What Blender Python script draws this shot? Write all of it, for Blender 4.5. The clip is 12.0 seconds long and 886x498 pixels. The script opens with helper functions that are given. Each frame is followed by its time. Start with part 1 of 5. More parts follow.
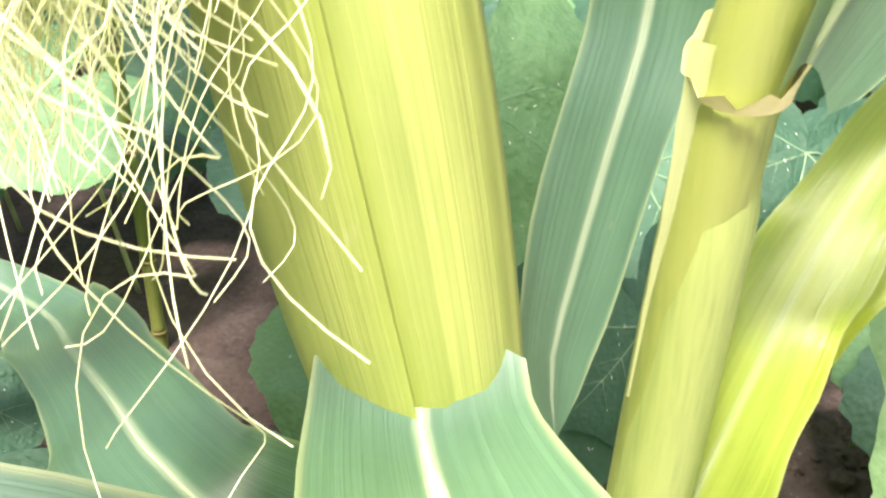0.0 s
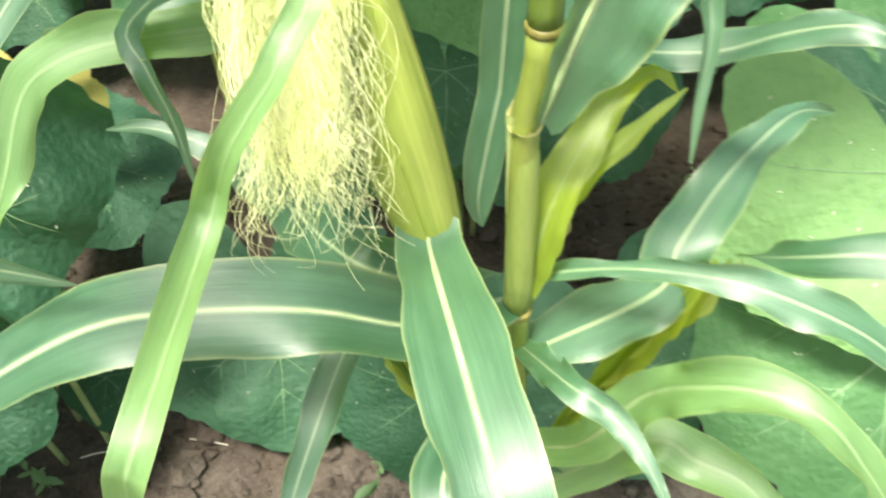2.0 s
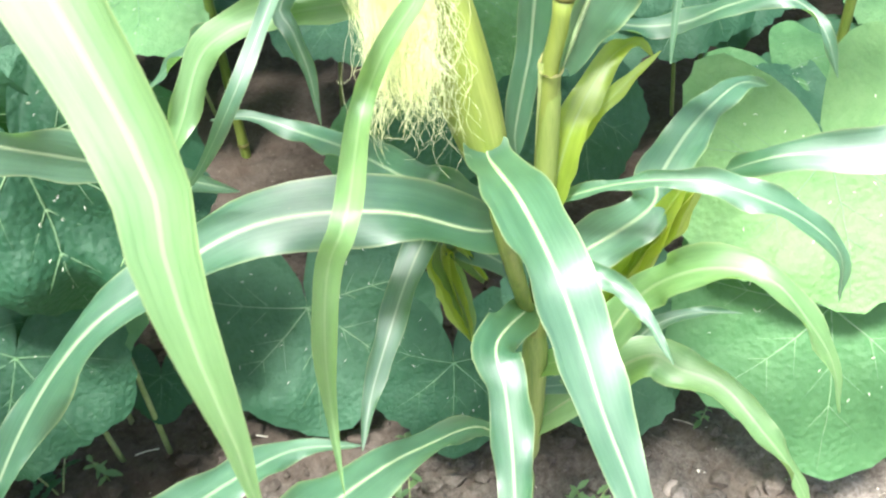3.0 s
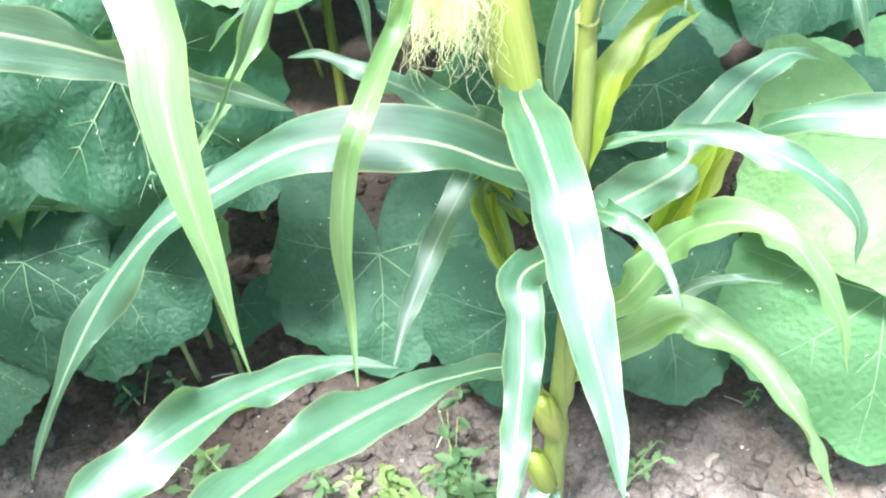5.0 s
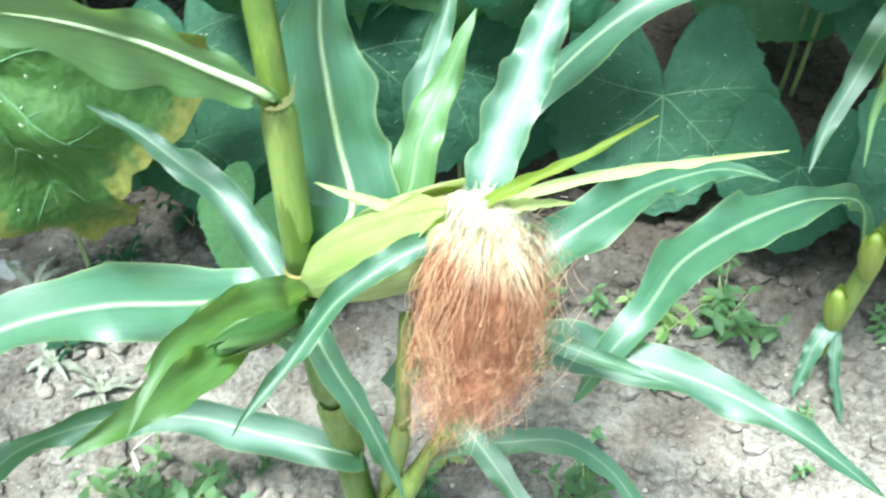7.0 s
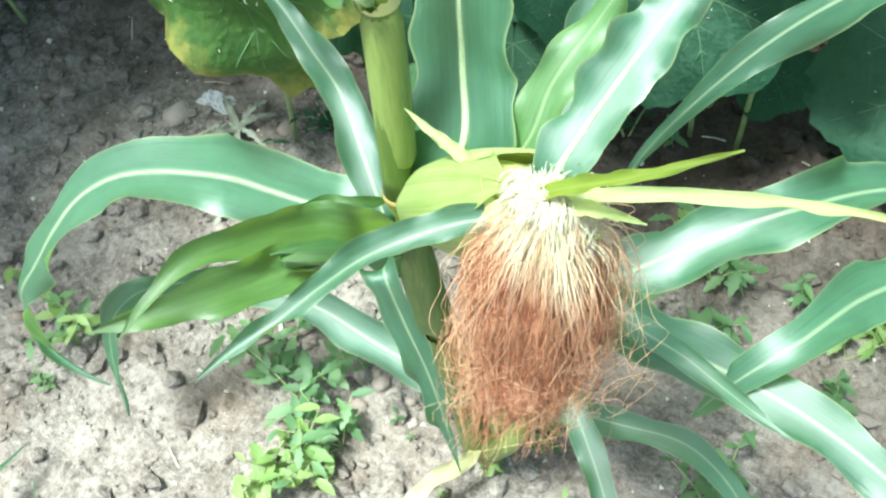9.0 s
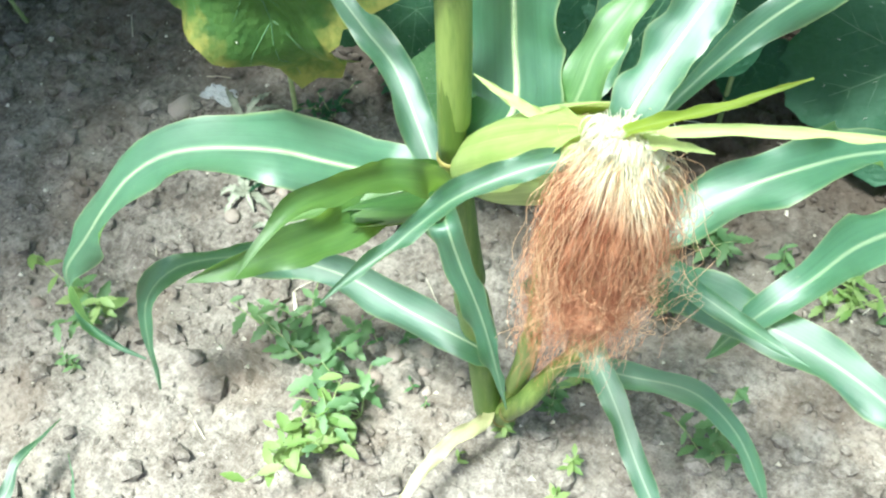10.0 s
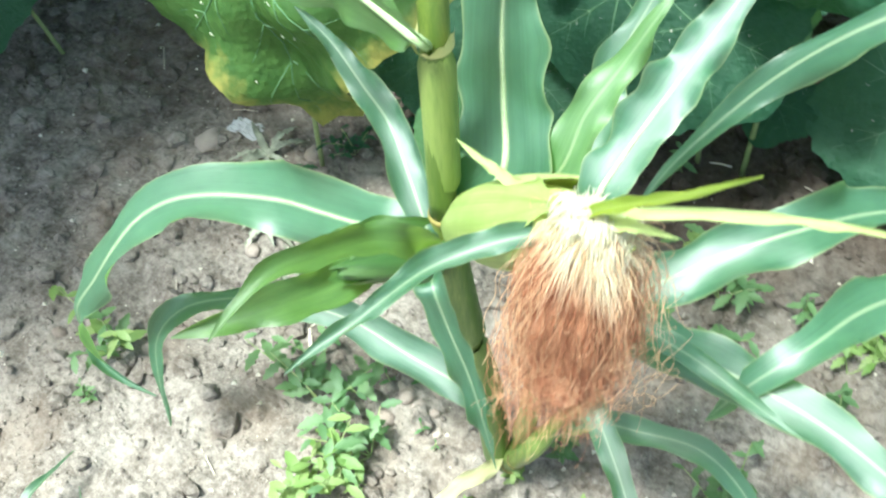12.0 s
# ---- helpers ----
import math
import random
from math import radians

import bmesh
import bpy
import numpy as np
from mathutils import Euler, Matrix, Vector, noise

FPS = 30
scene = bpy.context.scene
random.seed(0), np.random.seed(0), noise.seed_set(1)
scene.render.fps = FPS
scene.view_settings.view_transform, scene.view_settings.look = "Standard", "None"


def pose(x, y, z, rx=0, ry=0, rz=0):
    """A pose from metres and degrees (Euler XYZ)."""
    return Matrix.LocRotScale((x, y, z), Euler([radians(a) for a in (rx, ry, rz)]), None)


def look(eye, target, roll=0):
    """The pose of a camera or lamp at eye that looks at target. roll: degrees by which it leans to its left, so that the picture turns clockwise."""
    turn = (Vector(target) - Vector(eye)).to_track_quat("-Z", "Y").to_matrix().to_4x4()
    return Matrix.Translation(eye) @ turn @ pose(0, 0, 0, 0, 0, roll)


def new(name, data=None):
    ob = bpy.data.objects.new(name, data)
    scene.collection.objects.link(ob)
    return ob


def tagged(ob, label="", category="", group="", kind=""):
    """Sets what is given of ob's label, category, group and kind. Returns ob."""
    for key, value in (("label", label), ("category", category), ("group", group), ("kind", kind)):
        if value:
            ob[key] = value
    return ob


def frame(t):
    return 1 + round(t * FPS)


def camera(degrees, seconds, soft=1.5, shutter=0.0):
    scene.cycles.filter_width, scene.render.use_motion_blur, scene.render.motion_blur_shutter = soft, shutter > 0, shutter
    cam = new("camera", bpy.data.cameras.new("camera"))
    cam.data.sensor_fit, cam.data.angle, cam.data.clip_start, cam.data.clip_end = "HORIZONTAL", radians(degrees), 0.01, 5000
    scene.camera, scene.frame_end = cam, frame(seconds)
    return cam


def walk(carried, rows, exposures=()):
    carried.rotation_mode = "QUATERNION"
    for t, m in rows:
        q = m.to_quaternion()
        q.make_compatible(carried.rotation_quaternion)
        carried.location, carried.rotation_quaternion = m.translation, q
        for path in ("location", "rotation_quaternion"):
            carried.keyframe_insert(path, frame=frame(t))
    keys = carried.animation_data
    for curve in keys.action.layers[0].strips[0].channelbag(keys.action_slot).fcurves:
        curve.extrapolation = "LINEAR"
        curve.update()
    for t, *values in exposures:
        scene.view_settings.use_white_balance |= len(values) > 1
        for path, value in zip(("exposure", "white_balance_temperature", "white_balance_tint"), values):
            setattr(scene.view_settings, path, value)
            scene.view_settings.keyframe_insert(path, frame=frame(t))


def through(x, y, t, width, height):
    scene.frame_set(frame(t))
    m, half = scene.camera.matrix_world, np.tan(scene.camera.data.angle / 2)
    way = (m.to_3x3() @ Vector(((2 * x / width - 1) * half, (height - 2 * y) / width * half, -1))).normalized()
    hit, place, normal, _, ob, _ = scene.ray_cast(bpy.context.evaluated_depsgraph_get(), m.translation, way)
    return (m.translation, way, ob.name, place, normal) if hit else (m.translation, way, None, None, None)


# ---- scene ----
cam = camera(48.68, 12.0, soft=2.2, shutter=0.4)
PATH = [
    (0, (0.028, 0.019, 1.092), (0.0266, 0.8793, 0.5831), -0.05),
    (0.5, (0.037, -0.002, 1.134), (0.0129, 0.8169, 0.5603), -4.04),
    (1, (0.046, -0.086, 1.242), (-0.0406, 0.6704, 0.5940), -7.72),
    (1.5, (0.062, -0.175, 1.371), (-0.0337, 0.5443, 0.6829), -7.62),
    (2, (0.059, -0.267, 1.453), (0.0189, 0.3913, 0.7007), -6.56),
    (2.5, (-0.033, -0.412, 1.492), (0.0230, 0.2926, 0.7849), -4.06),
    (2.7, (-0.036, -0.490, 1.515), (-0.0001, 0.2364, 0.8290), -4.86),
    (4.3, (0.017, -0.656, 1.561), (-0.0315, 0.0671, 0.8724), -6.91),
    (4.5, (0.031, -0.666, 1.554), (-0.0637, 0.0515, 0.8641), -8.31),
    (5, (0.051, -0.668, 1.537), (-0.0583, 0.0548, 0.8544), -7.00),
    (5.5, (-0.024, -0.725, 1.553), (-0.1096, 0.0149, 0.8858), -6.23),
    (6, (-0.223, -0.823, 1.566), (-0.2929, -0.1091, 0.8692), -5.43),
    (6.5, (-0.368, -0.863, 1.540), (-0.4486, -0.1878, 0.8070), -1.95),
    (7, (-0.437, -0.896, 1.528), (-0.5606, -0.2485, 0.7759), -0.78),
    (7.5, (-0.437, -0.844, 1.498), (-0.6314, -0.2441, 0.7222), -3.16),
    (9.3, (-0.340, -0.725, 1.460), (-0.6844, -0.2728, 0.6365), -6.65),
    (9.5, (-0.355, -0.765, 1.471), (-0.6855, -0.3159, 0.6408), -6.22),
    (10, (-0.376, -0.855, 1.518), (-0.6797, -0.3592, 0.7046), -3.61),
    (10.5, (-0.370, -0.924, 1.542), (-0.6339, -0.3968, 0.7347), -0.66),
    (11, (-0.373, -0.943, 1.551), (-0.6187, -0.4065, 0.7431), 0.30),
    (11.5, (-0.369, -0.901, 1.544), (-0.6516, -0.3837, 0.7368), -3.10),
    (12, (-0.344, -0.797, 1.533), (-0.6966, -0.3108, 0.7332), -5.96),
]
walk(cam, [(t, look(eye, target, roll)) for t, eye, target, roll in PATH], [(0, 2.32, 6620, 33), (0.5, 2.40, 6620, 31), (1.0, 2.16, 6880, 16), (1.5, 1.87, 6940, 10), (2.0, 1.73, 6840, 9), (2.5, 1.82, 6440, 10), (4.5, 2.15, 5800, 16),
     (5.0, 2.27, 5760, 16), (5.5, 2.46, 5860, 16), (6.0, 2.55, 5560, 10), (6.5, 1.93, 5480, 2), (7.0, 1.67, 5460, -1), (7.5, 1.65, 5500, 0), (9.5, 1.46, 5700, -1), (11.0, 1.70, 5720, 0), (12.0, 1.55, 5740, 0)])

# ---- light ----
SUN_FROM = Vector((-0.15, -0.30, 0.94)).normalized()
world = bpy.data.worlds.new("sky")
scene.world = world
world.use_nodes = True
wn = world.node_tree.nodes
sky = wn.new("ShaderNodeTexSky")
sky.sky_type = "NISHITA"
sky.sun_disc = False
sky.sun_elevation = math.asin(SUN_FROM.z)
sky.sun_rotation = math.atan2(SUN_FROM.x, SUN_FROM.y)
sky.air_density, sky.dust_density = 1.0, 5.0
world.node_tree.links.new(sky.outputs[0], wn["Background"].inputs["Color"])
wn["Background"].inputs["Strength"].default_value = 0.095
sun = new("sun", bpy.data.lights.new("sun", "SUN"))
sun.data.energy, sun.data.angle, sun.data.color = 4.2, radians(12), (1.0, 0.96, 0.88)
sun.matrix_basis = look(SUN_FROM * 20, (0, 0, 0))


# ---- materials ----
class Nodes:
    """A small wrapper that wires a node material."""

    def __init__(self, name):
        self.mat = bpy.data.materials.new(name)
        self.mat.use_nodes = True
        self.t = self.mat.node_tree
        self.t.nodes.clear()
        self.out = self.add("ShaderNodeOutputMaterial")

    def add(self, kind, **values):
        n = self.t.nodes.new(kind)
        for key, v in values.items():
            setattr(n, key, v)
        return n

    def link(self, a, b):
        self.t.links.new(a, b)

    def put(self, socket, v):
        if isinstance(v, bpy.types.NodeSocket):
            self.link(v, socket)
        elif isinstance(v, tuple):
            socket.default_value = (*v, 1.0) if len(v) == 3 and socket.type == "RGBA" else v
        else:
            socket.default_value = v

    def math(self, op, a, b=0.0, c=0.0):
        n = self.add("ShaderNodeMath", operation=op)
        for s, v in zip(n.inputs, (a, b, c)):
            self.put(s, v)
        return n.outputs[0]

    def mix(self, f, a, b):
        n = self.add("ShaderNodeMix", data_type="RGBA")
        self.put(n.inputs[0], f)
        self.put(n.inputs[6], a)
        self.put(n.inputs[7], b)
        return n.outputs[2]

    def noise(self, scale, vec=None, detail=4.0, rough=0.55):
        n = self.add("ShaderNodeTexNoise")
        n.inputs["Scale"].default_value, n.inputs["Detail"].default_value = scale, detail
        n.inputs["Roughness"].default_value = rough
        if vec is not None:
            self.link(vec, n.inputs["Vector"])
        return n.outputs["Fac"]

    def ramp(self, f, lo, hi):
        n = self.add("ShaderNodeMapRange", interpolation_type="SMOOTHSTEP")
        self.put(n.inputs["Value"], f)
        n.inputs["From Min"].default_value, n.inputs["From Max"].default_value = lo, hi
        return n.outputs["Result"]

    def uv(self, sx=1.0, sy=1.0):
        n = self.add("ShaderNodeUVMap")
        m = self.add("ShaderNodeMapping")
        m.inputs["Scale"].default_value = (sx, sy, 1)
        self.link(n.outputs[0], m.inputs[0])
        return m.outputs[0]

    def place(self):
        return self.add("ShaderNodeTexCoord").outputs["Object"]

    def rnd(self):
        return self.add("ShaderNodeObjectInfo").outputs["Random"]

    def bump(self, height, strength, dist):
        n = self.add("ShaderNodeBump")
        n.inputs["Strength"].default_value, n.inputs["Distance"].default_value = strength, dist
        self.link(height, n.inputs["Height"])
        return n.outputs[0]

    def finish(self, color, rough, normal=None, through=0.0, through_color=None, spec=0.5, coat=0.0, streaked=0.0):
        p = self.add("ShaderNodeBsdfPrincipled")
        self.put(p.inputs["Base Color"], color)
        self.put(p.inputs["Roughness"], rough)
        self.put(p.inputs["Specular IOR Level"], spec)
        p.inputs["Coat Weight"].default_value, p.inputs["Coat Roughness"].default_value, p.inputs["Coat IOR"].default_value = coat, 0.5, 1.65
        if normal is not None:
            self.link(normal, p.inputs["Normal"])
        if streaked:
            p.inputs["Anisotropic"].default_value = streaked
            self.link(self.add("ShaderNodeTangent", direction_type="UV_MAP").outputs[0], p.inputs["Tangent"])
        shader = p.outputs[0]
        if through > 0:
            tr = self.add("ShaderNodeBsdfTranslucent")
            self.put(tr.inputs["Color"], through_color if through_color is not None else color)
            m = self.add("ShaderNodeMixShader")
            m.inputs[0].default_value = through
            self.link(shader, m.inputs[1])
            self.link(tr.outputs[0], m.inputs[2])
            shader = m.outputs[0]
        self.link(shader, self.out.inputs[0])
        return self.mat


def blade_material(name, dark, light, glow, through=0.35, rough=0.38, band=0.0, coat=0.0):
    """A long leaf with fine parallel veins and a pale middle. UV x runs across (0 to 1), y along in metres."""
    k = Nodes(name)
    fine = k.noise(1.0, k.uv(120, 2), 2)
    streak = k.noise(1.0, k.uv(22, 1.6), 3)
    coarse = k.noise(1.0, k.uv(3.5, 22), 4, 0.6)
    tone = k.math("ADD", k.math("ADD", k.math("MULTIPLY", fine, 0.38), k.math("MULTIPLY", streak, 0.42)), k.math("MULTIPLY", coarse, 0.40))
    tone = k.ramp(k.math("ADD", tone, k.math("MULTIPLY", k.rnd(), 0.2)), 0.42, 0.95)
    col = k.mix(tone, dark, light)
    spots = k.ramp(k.noise(1.0, k.uv(9, 60), 2), 0.70, 0.78)
    col = k.mix(k.math("MULTIPLY", spots, 0.3), col, (0.42, 0.47, 0.22))
    sep = k.add("ShaderNodeSeparateXYZ")
    k.link(k.uv(), sep.inputs[0])
    off = k.math("ABSOLUTE", k.math("SUBTRACT", sep.outputs[0], 0.5))
    if band:
        pale = k.math("MULTIPLY", k.ramp(off, 0.06, 0.012), band)
        col = k.mix(pale, col, (0.50, 0.60, 0.36))
        col = k.mix(k.math("MULTIPLY", k.ramp(off, 0.46, 0.5), 0.5), col, (0.40, 0.46, 0.20))
    r = k.math("ADD", k.math("ADD", k.math("MULTIPLY", coarse, 0.18), k.math("MULTIPLY", streak, 0.30)), rough - 0.24)
    h = k.math("ADD", k.math("MULTIPLY", fine, 0.4), streak)
    return k.finish(col, r, k.bump(h, 0.5, 0.0018), through, k.mix(tone, glow, tuple(min(1.0, v * 1.3) for v in glow)), 1.0, coat, 0.5)


M_LEAF = blade_material("maize_leaf", (0.016, 0.076, 0.040), (0.072, 0.182, 0.102), (0.20, 0.42, 0.07), 0.30, 0.50, 0.45, 0.6)
M_YOUNG = blade_material("young_leaf", (0.13, 0.22, 0.015), (0.28, 0.38, 0.05), (0.55, 0.64, 0.04), 0.45, 0.42, 0.3, 0.2)
M_HUSK = blade_material("husk", (0.20, 0.28, 0.04), (0.40, 0.46, 0.11), (0.60, 0.68, 0.11), 0.32, 0.5)
M_PALE = blade_material("pale_husk", (0.25, 0.36, 0.09), (0.54, 0.62, 0.27), (0.7, 0.75, 0.25), 0.3, 0.5)
M_MIXED = blade_material("pale_leaf", (0.085, 0.20, 0.07), (0.19, 0.34, 0.14), (0.34, 0.56, 0.10), 0.42, 0.45, 0.35, 0.4)
M_GREENHUSK = blade_material("green_husk", (0.03, 0.10, 0.02), (0.11, 0.22, 0.05), (0.24, 0.40, 0.05), 0.35, 0.45, 0.0, 0.4)
M_DRY = blade_material("dry_leaf", (0.36, 0.38, 0.16), (0.62, 0.60, 0.34), (0.5, 0.5, 0.2), 0.25, 0.6)


def simple_material(name, a, b, scale, rough=0.5, bump=0.2, dist=0.001, through=0.0, glow=None, stretch=(1, 1, 1)):
    k = Nodes(name)
    m = k.add("ShaderNodeMapping")
    m.inputs["Scale"].default_value = stretch
    k.link(k.place(), m.inputs[0])
    big, small = k.noise(scale, m.outputs[0], 3), k.noise(scale * 7, m.outputs[0], 4)
    tone = k.math("ADD", k.math("MULTIPLY", big, 0.6), k.math("MULTIPLY", small, 0.4))
    tone = k.ramp(k.math("ADD", tone, k.math("MULTIPLY", k.math("SUBTRACT", k.rnd(), 0.5), 0.3)), 0.3, 0.72)
    col = k.mix(tone, a, b)
    return k.finish(col, rough, k.bump(small, bump, dist), through, glow)


M_RIB = simple_material("midrib", (0.26, 0.38, 0.17), (0.46, 0.56, 0.32), 30, 0.4, 0.15)
M_STALK = simple_material("stalk", (0.085, 0.14, 0.022), (0.20, 0.25, 0.05), 12, 0.4, 0.3, 0.001, stretch=(6, 6, 0.6))
M_NODE = simple_material("node", (0.10, 0.10, 0.02), (0.26, 0.22, 0.06), 60, 0.55)
M_SHEATH = simple_material("sheath", (0.08, 0.15, 0.025), (0.22, 0.29, 0.07), 12, 0.45, 0.3, 0.001, stretch=(9, 9, 0.5))
M_COLLAR = simple_material("collar", (0.36, 0.38, 0.12), (0.58, 0.56, 0.26), 50, 0.5)
M_SILK = simple_material("green_silk", (0.80, 0.86, 0.46), (0.92, 0.95, 0.68), 20, 0.45, 0.0, through=0.4, glow=(0.90, 0.95, 0.45))
M_SILKTOP = simple_material("pale_silk", (0.90, 0.87, 0.68), (0.95, 0.94, 0.84), 20, 0.45, 0.0, through=0.35, glow=(0.9, 0.88, 0.55))
def brown_silk_material():
    """Silk that is pale where it leaves the ear and dries to brown further down."""
    k = Nodes("brown_silk")
    p = k.place()
    sep = k.add("ShaderNodeSeparateXYZ")
    k.link(p, sep.inputs[0])
    n = k.noise(60, p, 3)
    brown = k.mix(k.ramp(n, 0.3, 0.7), (0.40, 0.135, 0.06), (0.80, 0.44, 0.25))
    dry = k.ramp(k.math("ADD", sep.outputs[2], k.math("MULTIPLY", k.noise(18, p, 2), 0.05)), 1.036, 1.000)
    col = k.mix(dry, (0.92, 0.88, 0.62), brown)
    return k.finish(col, 0.42, None, 0.25, col)


M_SILKRED = brown_silk_material()
M_SILKGOLD = simple_material("golden_silk", (0.58, 0.33, 0.16), (0.84, 0.60, 0.36), 25, 0.4, 0.0, through=0.25, glow=(0.7, 0.4, 0.2))
M_WEED = simple_material("weed", (0.075, 0.165, 0.065), (0.17, 0.29, 0.12), 40, 0.5, 0.2, through=0.35, glow=(0.26, 0.40, 0.11))
M_WEEDY = simple_material("yellow_weed", (0.13, 0.25, 0.055), (0.28, 0.37, 0.14), 40, 0.5, 0.2, through=0.35, glow=(0.40, 0.50, 0.13))
M_PETIOLE = simple_material("petiole", (0.20, 0.28, 0.09), (0.36, 0.42, 0.18), 30, 0.6, 0.4)
M_VEIN = simple_material("vein", (0.11, 0.24, 0.10), (0.20, 0.33, 0.16), 30, 0.55, 0.3)
M_STONE = simple_material("stone", (0.24, 0.19, 0.15), (0.44, 0.38, 0.32), 25, 0.85, 0.5, 0.004)
M_PAPER = simple_material("paper", (0.42, 0.43, 0.42), (0.62, 0.63, 0.61), 60, 0.7, 0.4)
M_STRAW = simple_material("straw", (0.50, 0.45, 0.33), (0.74, 0.70, 0.58), 40, 0.7, 0.2)
M_ANTHER = simple_material("anther", (0.66, 0.70, 0.50), (0.80, 0.80, 0.62), 90, 0.6, 0.0)
M_YELLOW = simple_material("withered_leaf", (0.40, 0.38, 0.09), (0.60, 0.54, 0.20), 20, 0.6, 0.4, 0.003, through=0.3, glow=(0.6, 0.55, 0.15))


def gourd_material(name, dark, light, glow, burnt=0.0):
    k = Nodes(name)
    p = k.place()
    big, small = k.noise(9, p, 3), k.noise(70, p, 4)
    tone = k.math("ADD", k.math("MULTIPLY", big, 0.55), k.math("MULTIPLY", small, 0.35))
    tone = k.ramp(k.math("ADD", tone, k.math("MULTIPLY", k.math("SUBTRACT", k.rnd(), 0.5), 0.35)), 0.25, 0.7)
    col = k.mix(tone, dark, light)
    if burnt:
        u = k.add("ShaderNodeSeparateXYZ")
        k.link(k.uv(), u.inputs[0])
        edge = k.ramp(k.math("ADD", u.outputs[0], k.math("MULTIPLY", k.noise(14, p), 0.5)), 1.02, 1.3)
        col = k.mix(k.math("MULTIPLY", edge, burnt), col, (0.50, 0.42, 0.10))
    speck = k.ramp(k.noise(160, p, 2), 0.66, 0.72)
    col = k.mix(k.math("MULTIPLY", speck, 0.18), col, (0.4, 0.5, 0.36))
    quilt = k.add("ShaderNodeTexVoronoi", feature="SMOOTH_F1")
    quilt.inputs["Scale"].default_value = 24
    k.link(p, quilt.inputs["Vector"])
    relief = k.math("SUBTRACT", k.math("MULTIPLY", small, 0.5), quilt.outputs["Distance"])
    return k.finish(col, 0.55, k.bump(relief, 0.6, 0.006), 0.25, glow, 0.35)


M_GOURD = gourd_material("gourd_leaf", (0.017, 0.072, 0.035), (0.048, 0.130, 0.070), (0.14, 0.34, 0.06))
M_GOURDY = gourd_material("light_gourd_leaf", (0.06, 0.165, 0.060), (0.13, 0.27, 0.11), (0.26, 0.48, 0.09))
M_GOURDL = gourd_material("pale_gourd_leaf", (0.085, 0.21, 0.07), (0.17, 0.325, 0.12), (0.34, 0.56, 0.16))
M_BURNT = gourd_material("scorched_gourd_leaf", (0.028, 0.090, 0.020), (0.090, 0.185, 0.042), (0.28, 0.42, 0.06), 0.6)


def soil_material():
    k = Nodes("soil")
    p = k.place()
    big, mid, fine = k.noise(1.3, p, 4), k.noise(11, p, 5, 0.65), k.noise(90, p, 4, 0.7)
    lumps = k.add("ShaderNodeTexVoronoi", feature="SMOOTH_F1")
    lumps.inputs["Scale"].default_value = 55
    k.link(p, lumps.inputs["Vector"])
    dust = k.noise(300, p, 3, 0.7)
    tone = k.math("ADD", k.math("ADD", k.math("MULTIPLY", mid, 0.42), k.math("MULTIPLY", fine, 0.38)), k.math("MULTIPLY", dust, 0.22))
    relief = k.math("SUBTRACT", k.math("ADD", k.math("MULTIPLY", mid, 0.6), k.math("MULTIPLY", fine, 0.35)), k.math("MULTIPLY", lumps.outputs["Distance"], 0.5))
    col = k.mix(k.ramp(tone, 0.38, 0.64), (0.12, 0.102, 0.083), (0.38, 0.345, 0.295))
    patch = k.ramp(k.noise(4.2, p, 5, 0.6), 0.46, 0.66)
    col = k.mix(k.math("MULTIPLY", patch, 0.5), col, (0.20, 0.155, 0.115))
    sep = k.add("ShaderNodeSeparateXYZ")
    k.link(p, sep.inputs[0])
    # Shade under the gourd leaves is painted in as darker, damp-toned soil.
    leaf_shade = k.ramp(k.math("ADD", sep.outputs[1], k.math("MULTIPLY", k.math("SUBTRACT", big, 0.5), 0.7)), 0.12, 0.6)
    col = k.mix(k.math("MULTIPLY", leaf_shade, 0.85), col, (0.038, 0.026, 0.018))
    lime = k.ramp(fine, 0.66, 0.74)
    col = k.mix(k.math("MULTIPLY", lime, 0.35), col, (0.55, 0.52, 0.46))
    return k.finish(col, 0.95, k.bump(k.math("ADD", relief, k.math("MULTIPLY", dust, 0.2)), 1.0, 0.014), spec=0.2)


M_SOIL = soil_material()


# ---- building helpers ----
def part(name, bm, material, parent=None, label=""):
    me = bpy.data.meshes.new(name)
    bm.to_mesh(me)
    bm.free()
    me.materials.append(material)
    ob = new(name, me)
    if parent is not None:
        ob.parent = parent
        if parent.type == "EMPTY":
            ob.matrix_parent_inverse = Matrix.Translation(-parent.location)
    if label:
        ob["label"] = label
    return ob


def smooth(ob):
    for f in ob.data.polygons:
        f.use_smooth = True
    return ob


def thing(name, label, category, group="", at=(0, 0, 0)):
    ob = new(name)
    ob.location = at
    ob.empty_display_size = 0.05
    return tagged(ob, label, category, group)


